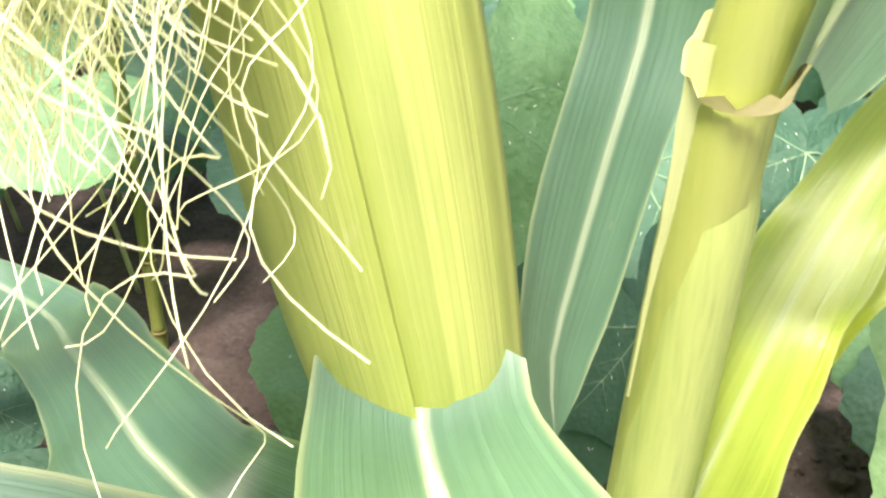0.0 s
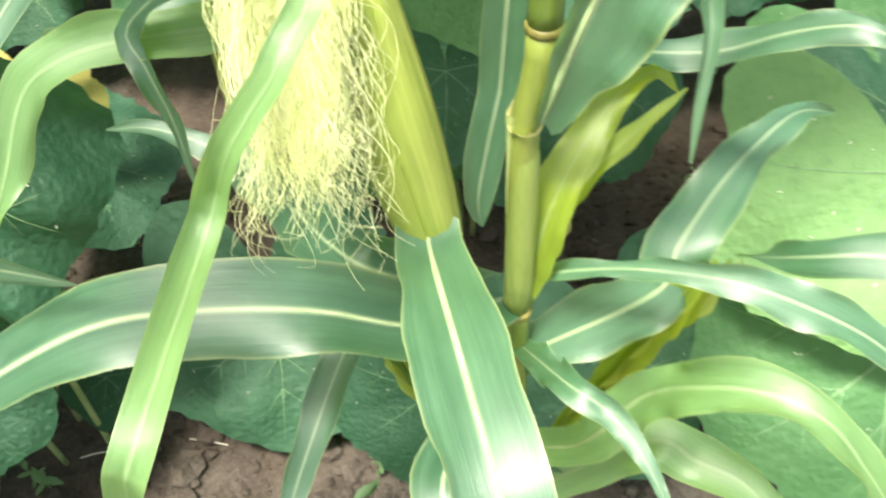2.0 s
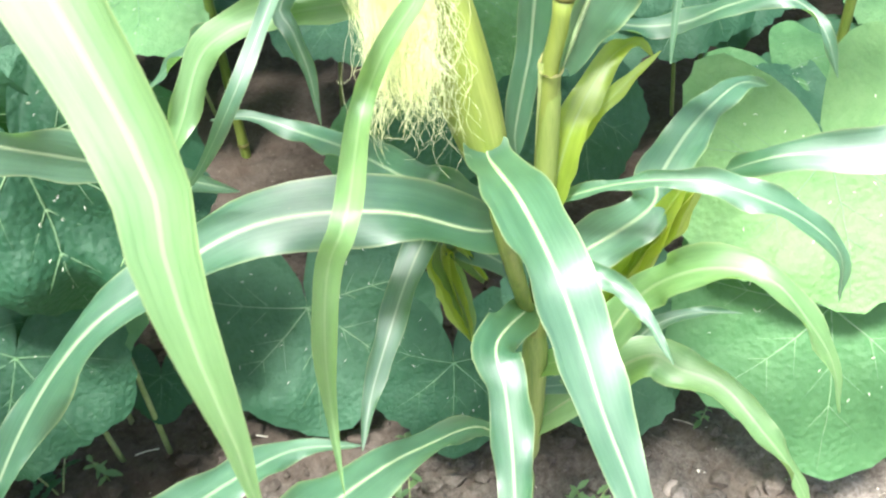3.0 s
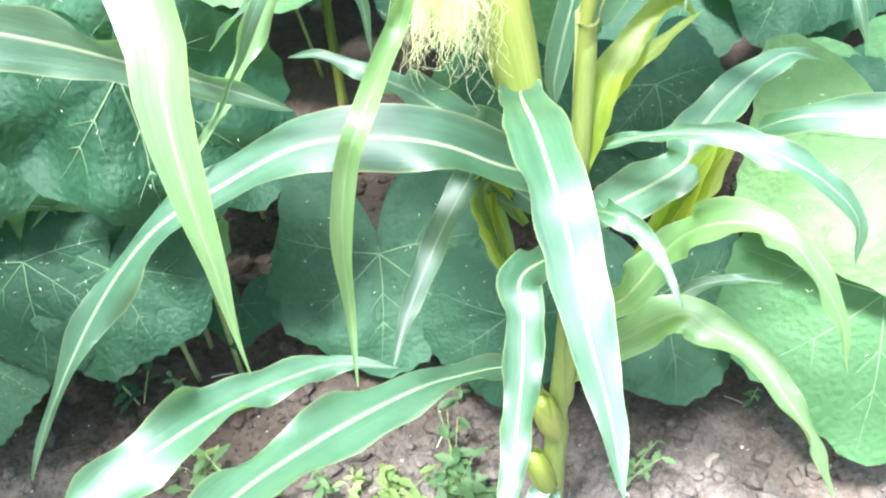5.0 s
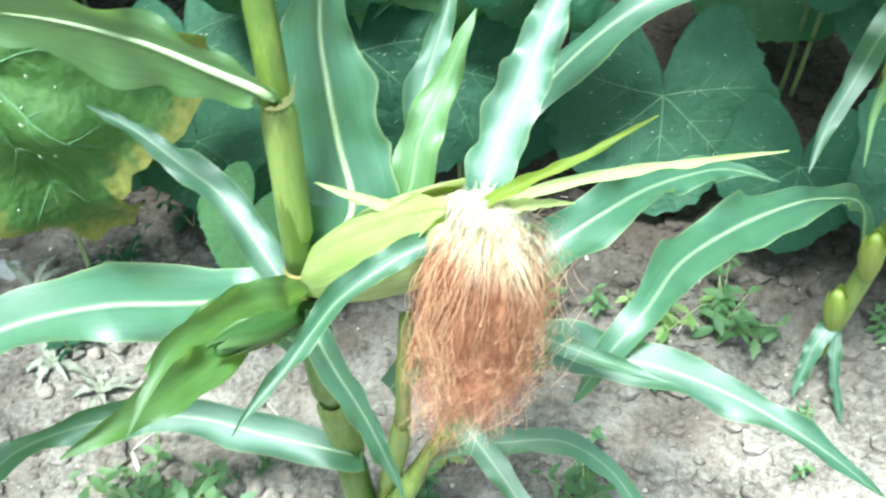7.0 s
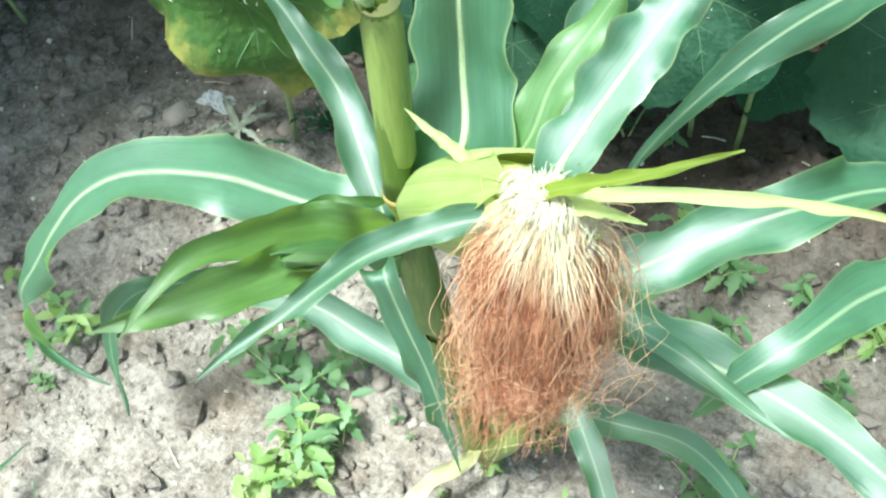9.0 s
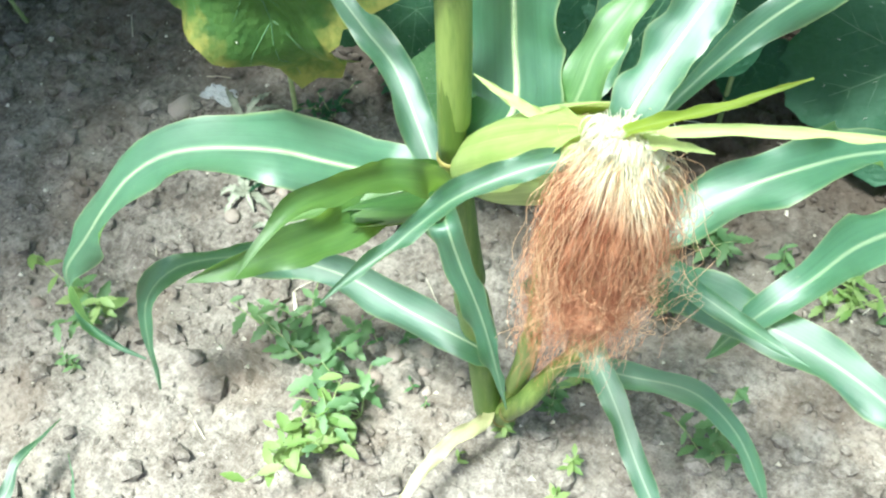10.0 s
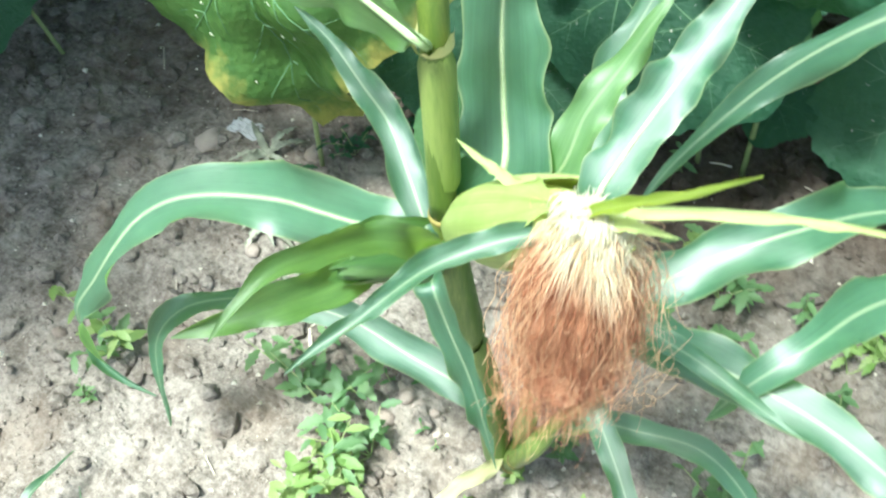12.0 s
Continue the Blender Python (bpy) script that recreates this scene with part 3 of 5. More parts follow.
one.leaf([(0.115, 0.215, 1.40), (0.07, 0.15, 1.36), (-0.001, 0.123, 1.212), (-0.019, 0.091, 1.195), (-0.030, 0.081, 1.179), (-0.057, 0.073, 1.145), (-0.081, 0.073, 1.091), (-0.093, -0.055, 1.098), (-0.114, -0.050, 1.045), (-0.127, -0.059, 0.975), (-0.138, -0.045, 0.864), (-0.137, -0.079, 0.799)], 0.032, face=(0, -0.9, 0.3), wave=0.08, ripples=5, material=M_MIXED, fold=0.35, profile=lambda s: (0.50 + 0.75 * max(0.0, s - 0.35)) * min(1.0, 0.3 + 3 * s) * max(0.0, 1 - s ** 5))
one.leaf([(0.12, 0.215, 1.55), (-0.08, 0.18, 1.72), (-0.24, 0.02, 1.62), (-0.23, -0.10, 1.45), (-0.159, -0.218, 1.292), (-0.153, -0.242, 1.265), (-0.149, -0.260, 1.233), (-0.143, -0.276, 1.200), (-0.138, -0.284, 1.159), (-0.137, -0.288, 1.125), (-0.132, -0.297, 1.085)], 0.112, face=(0, -0.9, 0.4), level=0.1, wave=0.05, material=M_MIXED, profile=lambda s: min(1.0, 0.6 + 1.6 * s) * max(0.0, 1 - s ** 1.9))
one.leaf([(0.07, 0.25, 0.80), (-0.020, 0.215, 0.880), (-0.057, 0.238, 0.888), (-0.085, 0.280, 0.877), (-0.116, 0.325, 0.866), (-0.151, 0.385, 0.840), (-0.187, 0.420, 0.833), (-0.220, 0.433, 0.843), (-0.255, 0.440, 0.850), (-0.295, 0.449, 0.842)], 0.054, face=(0, -0.6, 0.8))
one.leaf([(0.06, 0.25, 0.72), (-0.034, 0.285, 0.772), (-0.048, 0.267, 0.770), (-0.075, 0.224, 0.743), (-0.099, 0.177, 0.712), (-0.124, 0.133, 0.669), (-0.140, 0.083, 0.634)], 0.042, face=(-0.3, -0.8, 0.5), wave=0.06)
one.leaf([(0.075, 0.235, 0.68), (0.019, 0.113, 0.757), (0.020, 0.061, 0.746), (0.019, 0.003, 0.729), (0.013, -0.067, 0.714), (0.005, -0.132, 0.691), (-0.008, -0.178, 0.643)], 0.050, face=(0, -0.7, 0.7))
one.leaf([(0.088, 0.24, 0.82), (0.102, 0.239, 0.834), (0.150, 0.212, 0.870), (0.194, 0.185, 0.894), (0.242, 0.160, 0.904), (0.297, 0.140, 0.888), (0.336, 0.125, 0.866), (0.367, 0.111, 0.831), (0.373, 0.101, 0.775)], 0.040, face=(0, -0.5, 0.85), face_end=(0.4, -0.8, 0.4), wave=0.1, profile=lambda s: (0.35 + 0.3 * s if s < 0.4 else min(1.0, 0.47 + 3 * (s - 0.4))) * max(0.0, 1 - s ** 3) ** 0.8)
one.leaf([(0.70, 0.10, 0.86), (0.56, 0.105, 0.945), (0.45, 0.115, 0.958), (0.373, 0.133, 0.946), (0.318, 0.157, 0.932), (0.292, 0.171, 0.917), (0.273, 0.202, 0.882), (0.263, 0.250, 0.830)], 0.052, face=(0, -0.5, 0.85), wave=0.08)
one.leaf([(0.085, 0.24, 0.72), (0.200, 0.238, 0.802), (0.219, 0.258, 0.835), (0.262, 0.309, 0.853), (0.307, 0.352, 0.862), (0.346, 0.384, 0.860), (0.388, 0.408, 0.834)], 0.060, face=(0.2, -0.8, 0.6))
one.leaf([(0.09, 0.24, 0.80), (0.103, 0.248, 0.853), (0.117, 0.255, 0.890), (0.139, 0.259, 0.922), (0.162, 0.265, 0.943), (0.191, 0.275, 0.965), (0.217, 0.289, 0.978)], 0.026, face=(-0.3, -0.6, 0.7), material=M_YOUNG, wave=0.05)
one.leaf([(0.09, 0.235, 0.82), (0.110, 0.233, 0.912), (0.128, 0.250, 0.945), (0.148, 0.270, 0.966), (0.167, 0.286, 0.981), (0.196, 0.304, 0.983), (0.214, 0.302, 0.963)], 0.038, face=(-0.4, -0.8, 0.4), material=M_YOUNG)
one.leaf([(0.083, 0.220, 1.024), (0.0815, 0.2225, 0.985), (0.0798, 0.2265, 0.95), (0.0785, 0.230, 0.92)], 0.0055, face=(-0.5, -0.8, 0.1), level=0.0, wave=0.0, twist=0.0, fold=0.1, material=M_PALE, rib=None, name="sheath_margin", label="pale papery edge of the leaf sheath", profile=lambda s: 1.0 - 0.85 * s)
one.leaf([(0.118, 0.224, 1.47), (0.112, 0.283, 1.36), (0.096, 0.274, 1.18), (0.080, 0.263, 1.024), (0.076, 0.257, 1.004), (0.071, 0.252, 0.985), (0.063, 0.244, 0.952), (0.058, 0.239, 0.925), (0.060, 0.236, 0.901)], 0.036, face=(0.15, -0.97, 0.05), wave=0.03, twist=0.05, profile=lambda s: max(0.0, 1 - s ** 14) ** 0.8, rib_size=0.05, level=0.0)
one.leaf([(0.103, 0.213, 1.022), (0.119, 0.203, 1.085), (0.141, 0.203, 1.144), (0.163, 0.206, 1.20), (0.187, 0.210, 1.26), (0.215, 0.215, 1.31)], 0.084, face=(0.05, -0.9, 0.4), fold=0.25, wave=0.03, twist=0.0, rib_size=0.04, profile=lambda s: min(1.0, 0.30 + 2.6 * s) * max(0.3, 1 - s ** 5), halves=(0.32, 1.0), lobe=0.15, level=0.0)
one.leaf([(0.11, 0.22, 1.30), (0.17, 0.1, 1.40), (0.175, 0.124, 1.190), (0.176, 0.117, 1.157), (0.173, 0.108, 1.123), (0.170, 0.099, 1.089)], 0.024, face=(0, -0.8, 0.5))
one.leaf([(0.115, 0.245, 1.06), (0.188, 0.301, 1.004), (0.238, 0.296, 1.004), (0.278, 0.277, 1.030), (0.314, 0.252, 1.050), (0.344, 0.237, 1.038), (0.356, 0.216, 1.018), (0.369, 0.206, 0.980)], 0.034, face=(0, -0.5, 0.85))
one.leaf([(0.08, 0.245, 0.55), (0.140, 0.206, 0.617), (0.188, 0.188, 0.722), (0.222, 0.149, 0.793), (0.263, 0.124, 0.818), (0.300, 0.100, 0.815), (0.328, 0.075, 0.785), (0.354, 0.052, 0.741), (0.365, 0.028, 0.685)], 0.050, face=(0, -0.6, 0.8), material=M_MIXED)
one.leaf([(0.07, 0.25, 0.42), (0.212, 0.245, 0.544), (0.262, 0.221, 0.540), (0.309, 0.193, 0.532), (0.347, 0.142, 0.501), (0.382, 0.105, 0.456), (0.412, 0.068, 0.383)], 0.060, face=(0.2, -0.6, 0.7), material=M_MIXED)
one.leaf([(0.085, 0.24, 0.74), (0.116, 0.144, 0.819), (0.145, 0.118, 0.815), (0.166, 0.084, 0.805), (0.186, 0.044, 0.774)], 0.028, face=(0, -0.6, 0.8))
one.leaf([(0.07, 0.25, 0.50), (0.189, 0.281, 0.468), (0.236, 0.309, 0.519), (0.298, 0.319, 0.535), (0.370, 0.313, 0.532)], 0.03, face=(0, -0.5, 0.8))
one.leaf([(0.05, 0.25, 0.25), (0.01, 0.25, 0.42), (-0.082, 0.159, 0.520), (-0.151, 0.099, 0.551), (-0.230, 0.011, 0.585), (-0.299, -0.094, 0.627), (-0.339, -0.193, 0.654), (-0.380, -0.243, 0.612), (-0.406, -0.253, 0.533)], 0.088, face=(-0.1, -0.6, 0.75), wave=0.16, profile=lambda s: min(1.0, 0.12 + 3.2 * s * s) * max(0.0, 1 - s ** 3) ** 0.8)
one.leaf([(0.0, 0.235, 1.09), (-0.065, 0.238, 1.091), (-0.123, 0.275, 1.081), (-0.170, 0.283, 1.072), (-0.236, 0.330, 1.028), (-0.301, 0.366, 0.974), (-0.373, 0.381, 0.899)], 0.034, face=(0, -0.5, 0.85))
one.leaf([(0.0, 0.235, 1.10), (-0.064, 0.243, 1.096), (-0.07, 0.22, 1.16), (-0.146, 0.234, 1.109), (-0.141, 0.221, 1.083), (-0.133, 0.212, 1.046), (-0.130, 0.202, 0.993)], 0.030, face=(0, -0.8, 0.5))
one.leaf([(0.0, 0.235, 1.11), (-0.05, 0.19, 1.25), (-0.09, 0.05, 1.27), (-0.14, -0.07, 1.22), (-0.18, -0.05, 1.15), (-0.22, 0.0, 1.08), (-0.26, 0.03, 1.02)], 0.013, face=(0.3, -0.8, 0.5), wave=0.09)
one.leaf([(0.0, 0.235, 1.10), (-0.064, 0.243, 1.096), (-0.164, 0.243, 1.089), (-0.208, 0.237, 1.079), (-0.235, 0.232, 1.057), (-0.261, 0.210, 1.006), (-0.295, 0.188, 0.952), (-0.342, 0.145, 0.892)], 0.034, face=(0, -0.8, 0.5), material=M_MIXED)
one.leaf([(-0.62, 0.16, 1.09), (-0.519, 0.15, 1.077), (-0.434, 0.15, 1.054), (-0.381, 0.15, 1.035), (-0.328, 0.15, 1.016), (-0.274, 0.15, 0.994), (-0.210, 0.15, 0.965)], 0.078, face=(0, -0.95, 0.05), level=0.0, wave=0.05)
bm = bmesh.new()
tube(bm, spline([(0.075, 0.243, 0.62), (0.038, 0.160, 0.853), (0.028, 0.142, 0.951), (0.025, 0.193, 0.939)], 12)[0], lambda s: 0.008 + 0.004 * s, 10)
smooth(part("ear_shank", bm, M_STALK, plant))
COB = (Vector((0.026, 0.188, 0.943)), Vector((-0.011, 0.246, 1.113)))
one.fix(ear(plant, COB[0], COB[0].lerp(COB[1], 1.28), 0.0285, M_HUSK, 6, label="plump yellow-green ear in its husk", blunt=0.17))
for turn, wide, tone in ((-0.6, 0.034, M_YOUNG), (0.55, 0.032, M_GREENHUSK), (0.0, 0.030, M_YOUNG)):
    one.leaf([(0.02, 0.262, 0.70), (-0.020, 0.266 - 0.004 * wide, 0.765), (-0.030, 0.262, 0.745), (-0.021 + 0.006 * turn, 0.262, 0.70), (-0.010 + 0.008 * turn, 0.266, 0.64), (-0.001, 0.268, 0.582)], wide, face=(turn, -0.9, 0.2), level=0.0, wave=0.05, twist=0.1, fold=0.5, material=tone, rib=None, name="husk_blade", profile=lambda s: min(1.0, 0.3 + 2.2 * s) * max(0.0, 1 - s ** 4))
for turn, wide, tone in ((-0.5, 0.046, M_YOUNG), (0.5, 0.044, M_HUSK), (0.05, 0.036, M_YOUNG)):
    one.leaf([(0.10, 0.275, 0.45), (0.143, 0.310, 0.495), (0.176, 0.286, 0.600), (0.206 + 0.010 * turn, 0.258, 0.715), (0.230 + 0.016 * turn, 0.236, 0.800), (0.250 + 0.020 * turn, 0.220, 0.862)], wide, face=(turn, -0.85, 0.3), level=0.0, wave=0.06, twist=0.1, fold=0.5, material=tone, rib=None, name="husk_blade", profile=lambda s: min(1.0, 0.28 + 0.95 * s) * max(0.0, 1 - s ** 7))
one.fix(ear(plant, (0.043, 0.235, 0.13), (0.018, 0.222, 0.25), 0.020, M_HUSK, 4, label="tiny yellow-green ear bud"))
one.fix(ear(plant, (0.055, 0.235, 0.28), (0.032, 0.215, 0.40), 0.020, M_HUSK, 4, label="tiny yellow-green ear bud"))
one.fix(silk(plant, ((-0.061, 0.259, 1.188), (-0.035, 0.245, 1.162)), ((-0.053, 0.146, 1.039), (-0.023, 0.144, 1.019)), 3000, M_SILK, 0.00024, 0.015, 0.010, 3, label="tuft of pale green fresh silk", reach=(0.40, 1.0), steps=28, fan=0.8, crinkle=5.0, locks=70))
one.fix(silk(plant, ((-0.060, 0.249, 1.192), (-0.035, 0.245, 1.162)), ((-0.066, 0.142, 1.051), (-0.009, 0.141, 1.013)), 480, M_SILK, 0.00025, 0.015, 0.009, 23, name="outer_silk", label="loose curly ends of pale silk", reach=(0.5, 1.05), steps=46, fan=0.8, crinkle=8.0, locks=160, loose=0.5))
bm = bmesh.new()
tube(bm, spline([(-0.057, 0.264, 1.185), (-0.058, 0.234, 1.147), (-0.049, 0.205, 1.108), (-0.041, 0.176, 1.069)], 14)[0], lambda s: 0.024 - 0.018 * s, 14)
one.fix(smooth(part("silk_core", bm, M_SILK, plant, "dense pale inner silk")))

# ---- second maize plant ----
plant_b = thing("maize_plant", "green maize plant with a ripening ear and brown silk", "maize plant", "maize plants", (-0.70, -0.20, 0))
two = At(plant_b)
S2 = [(-0.705, -0.20, -0.02), (-0.708, -0.22, 0.25), (-0.70, -0.27, 0.5), (-0.695, -0.305, 0.75), (-0.69, -0.302, 1.0), (-0.70, -0.28, 1.12), (-0.72, -0.24, 1.45)]
stalk(plant_b, S2, (0.0145, 0.0125), (0.04, 0.13, 0.26, 0.45, 0.62, 0.79, 1.2))
stalk(plant_b, [(-0.685, -0.20, -0.01), (-0.66, -0.21, 0.15), (-0.62, -0.25, 0.40), (-0.60, -0.29, 0.6), (-0.59, -0.30, 0.72)], (0.0135, 0.008), (0.1, 0.25, 0.45))
stalk(plant_b, [(-0.695, -0.20, -0.01), (-0.632, -0.246, 0.197), (-0.593, -0.230, 0.308), (-0.559, -0.232, 0.395)], (0.014, 0.010), (0.05, 0.12))
sheath(plant_b, [(-0.705, -0.201, 0.015), (-0.707, -0.21, 0.13), (-0.708, -0.222, 0.26)], 0.0245, 0.022)
sheath(plant_b, [(-0.707, -0.222, 0.27), (-0.704, -0.245, 0.38), (-0.70, -0.27, 0.49)], 0.0235, 0.0215)
sheath(plant_b, [(-0.66, -0.21, 0.16), (-0.635, -0.235, 0.30), (-0.615, -0.26, 0.44)], 0.0155, 0.0135)
sheath(plant_b, [(-0.690, -0.198, 0.02), (-0.628, -0.243, 0.204), (-0.600, -0.230, 0.285)], 0.0165, 0.0145)
sheath(plant_b, [(-0.70, -0.27, 0.5), (-0.697, -0.29, 0.62), (-0.695, -0.305, 0.74)], 0.022, 0.018)
sheath(plant_b, [(-0.693, -0.304, 0.82), (-0.69, -0.304, 0.92), (-0.69, -0.302, 1.0)], 0.0155, 0.0155)
collar(plant_b, (-0.69, -0.302, 1.01), 0.016)
collar(plant_b, (-0.695, -0.305, 0.745), 0.017)
two.leaf([(-0.69, -0.305, 1.0), (-0.686, -0.330, 1.03), (-0.736, -0.318, 1.038), (-0.80, -0.303, 1.046), (-0.88, -0.295, 1.052), (-0.98, -0.285, 1.045)], 0.115, material=M_GREENHUSK, face=(0.0, -1.0, -0.15), level=0.0, wave=0.04, twist=0.0, fold=0.15, rib_size=0.05, halves=(1.0, 0.75), profile=lambda s: min(1.0, 0.08 + 1.8 * s) * max(0.0, 1 - s ** 4))
two.leaf([(-0.68, -0.30, 0.80), (-0.642, -0.282, 0.850), (-0.659, -0.247, 0.907), (-0.667, -0.234, 0.958), (-0.675, -0.215, 1.001), (-0.674, -0.205, 1.048), (-0.688, -0.173, 1.093)], 0.100, face=(0, -0.9, 0.3), level=0.1, fold=0.1, wave=0.03, twist=0.08, rib_size=0.05)
two.leaf([(-0.70, -0.31, 0.74), (-0.700, -0.325, 0.767), (-0.740, -0.294, 0.801), (-0.783, -0.260, 0.826), (-0.834, -0.232, 0.834), (-0.893, -0.202, 0.846), (-0.955, -0.180, 0.853)], 0.037, face=(0.3, -0.4, 0.8), fold=0.4)
two.leaf([(-0.70, -0.305, 0.66), (-0.741, -0.322, 0.748), (-0.792, -0.323, 0.731), (-0.852, -0.314, 0.704), (-0.916, -0.307, 0.680), (-0.973, -0.312, 0.662), (-1.03, -0.324, 0.645), (-1.08, -0.344, 0.626), (-1.121, -0.372, 0.595), (-1.153, -0.403, 0.550), (-1.192, -0.429, 0.486), (-1.240, -0.452, 0.410), (-1.248, -0.456, 0.341), (-1.240, -0.465, 0.285), (-1.206, -0.463, 0.250), (-1.165, -0.452, 0.222)], 0.082, face=(0.05, -0.5, 0.85), face_end=(0.3, -0.5, 0.6), wave=0.2, ripples=5, profile=lambda s: (min(1.0, 0.55 + 1.8 * s) if s < 0.4 else 1.0 - 1.25 * (s - 0.4)) if s < 0.75 else max(0.02, 0.56 - 1.35 * (s - 0.75) ** 0.7))
two.leaf([(-0.708, -0.215, 0.24), (-0.692, -0.262, 0.342), (-0.802, -0.269, 0.370), (-0.894, -0.268, 0.386), (-0.980, -0.283, 0.390), (-1.066, -0.308, 0.375), (-1.146, -0.349, 0.347), (-1.180, -0.394, 0.303), (-1.180, -0.425, 0.233), (-1.164, -0.458, 0.131)], 0.056, face=(0, -0.4, 0.9), wave=0.18)
two.leaf([(-0.510, -0.401, 0.986), (-0.528, -0.412, 0.980), (-0.555, -0.424, 0.969), (-0.579, -0.443, 0.961), (-0.599, -0.470, 0.958), (-0.610, -0.505, 0.960), (-0.620, -0.534, 0.957), (-0.633, -0.558, 0.951), (-0.644, -0.585, 0.945)], 0.022, face=(0.3, -0.3, 0.9), fold=0.9, twist=0.1, material=M_LEAF)
two.leaf([(-0.695, -0.315, 0.70), (-0.659, -0.385, 0.795), (-0.637, -0.399, 0.754), (-0.606, -0.411, 0.686), (-0.567, -0.436, 0.584)], 0.034, face=(0, -0.8, 0.5))
two.leaf([(-0.70, -0.205, 0.05), (-0.690, -0.256, 0.097), (-0.710, -0.310, 0.117), (-0.729, -0.383, 0.124), (-0.733, -0.456, 0.101), (-0.722, -0.494, 0.085)], 0.024, face=(0, -0.4, 0.9), material=M_DRY)
two.leaf([(-0.567, -0.228, 0.375), (-0.545, -0.250, 0.453), (-0.483, -0.304, 0.435), (-0.430, -0.355, 0.410), (-0.359, -0.410, 0.365), (-0.313, -0.436, 0.321)], 0.034, face=(0.2, -0.5, 0.8))
two.leaf([(-0.590, -0.225, 0.310), (-0.548, -0.210, 0.320), (-0.492, -0.198, 0.323), (-0.411, -0.186, 0.331), (-0.343, -0.193, 0.294), (-0.290, -0.217, 0.237), (-0.250, -0.240, 0.172)], 0.038, face=(0.1, -0.5, 0.85), wave=0.07)
two.leaf([(-0.60, -0.29, 0.62), (-0.529, -0.266, 0.660), (-0.478, -0.250, 0.643), (-0.396, -0.235, 0.616), (-0.306, -0.241, 0.610), (-0.221, -0.259, 0.597), (-0.134, -0.290, 0.574), (-0.058, -0.316, 0.534)], 0.062, wave=0.14, face=(0.1, -0.5, 0.85))
two.leaf([(-0.63, -0.25, 0.50), (-0.585, -0.225, 0.563), (-0.541, -0.183, 0.589), (-0.505, -0.145, 0.603), (-0.468, -0.107, 0.619), (-0.429, -0.070, 0.634), (-0.386, -0.022, 0.634), (-0.343, 0.040, 0.613), (-0.288, 0.094, 0.595), (-0.227, 0.140, 0.572), (-0.150, 0.155, 0.545)], 0.072, wave=0.2, face=(0, -0.5, 0.85), profile=lambda s: min(1.0, 0.45 + 1.6 * s) * max(0.0, 1 - s ** 2.8) ** 0.8)
two.leaf([(-0.60, -0.29, 0.64), (-0.540, -0.280, 0.690), (-0.496, -0.276, 0.699), (-0.458, -0.277, 0.690), (-0.424, -0.272, 0.672), (-0.387, -0.283, 0.672), (-0.351, -0.300, 0.684), (-0.312, -0.310, 0.686)], 0.030, wave=0.14, face=(0.1, -0.6, 0.8))
two.leaf([(-0.66, -0.28, 0.80), (-0.595, -0.272, 0.859), (-0.584, -0.234, 0.912), (-0.568, -0.198, 0.948), (-0.551, -0.171, 0.990), (-0.545, -0.153, 1.003)], 0.046, face=(0, -0.9, 0.4), material=M_MIXED)
two.leaf([(-0.66, -0.27, 0.78), (-0.601, -0.184, 0.825), (-0.604, -0.127, 0.870), (-0.592, -0.075, 0.920), (-0.583, -0.034, 0.963)], 0.046, face=(0, -0.9, 0.4))
two.leaf([(-0.503, -0.408, 1.012), (-0.499, -0.398, 1.030), (-0.491, -0.364, 1.052), (-0.480, -0.330, 1.078), (-0.468, -0.285, 1.105), (-0.455, -0.248, 1.135)], 0.040, face=(-0.1, -0.8, 0.5), rib_size=0.07)
two.leaf([(-0.504, -0.420, 1.018), (-0.490, -0.422, 1.039), (-0.442, -0.436, 1.093), (-0.394, -0.448, 1.150)], 0.010, face=(0, -0.5, 0.85), material=M_YOUNG, rib=None, fold=0.4, name="husk_blade", profile=lambda s: max(0.0, 1 - s ** 2))
two.leaf([(-0.504, -0.421, 1.018), (-0.457, -0.409, 1.040), (-0.407, -0.389, 1.044), (-0.356, -0.371, 1.045), (-0.302, -0.394, 1.087)], 0.009, face=(0, -0.5, 0.85), material=M_PALE, rib=None, fold=0.5, name="husk_blade")
two.leaf([(-0.500, -0.421, 1.017), (-0.472, -0.422, 1.034), (-0.435, -0.426, 1.047)], 0.010, face=(0, -0.5, 0.85), material=M_PALE, rib=None, fold=0.3, name="husk_blade")
two.leaf([(-0.558, -0.375, 0.964), (-0.602, -0.357, 0.949), (-0.654, -0.335, 0.941)], 0.010, face=(0, -0.5, 0.85), material=M_PALE, rib=None, fold=0.3, name="husk_blade")
two.leaf([(-0.69, -0.32, 0.76), (-0.680, -0.386, 0.846), (-0.698, -0.415, 0.870), (-0.708, -0.470, 0.905), (-0.720, -0.506, 0.920), (-0.727, -0.542, 0.917), (-0.736, -0.575, 0.900)], 0.032, face=(0.2, -0.8, 0.5), material=M_GREENHUSK, fold=0.5, wave=0.07, rib=None, name="husk_blade")
two.leaf([(-0.69, -0.31, 0.73), (-0.706, -0.325, 0.745), (-0.735, -0.355, 0.752), (-0.757, -0.414, 0.762), (-0.780, -0.468, 0.780), (-0.804, -0.512, 0.792), (-0.833, -0.552, 0.796)], 0.052, face=(0.0, -0.85, 0.45), material=M_GREENHUSK, fold=0.45, wave=0.07, rib=None, name="husk_blade", level=0.15)
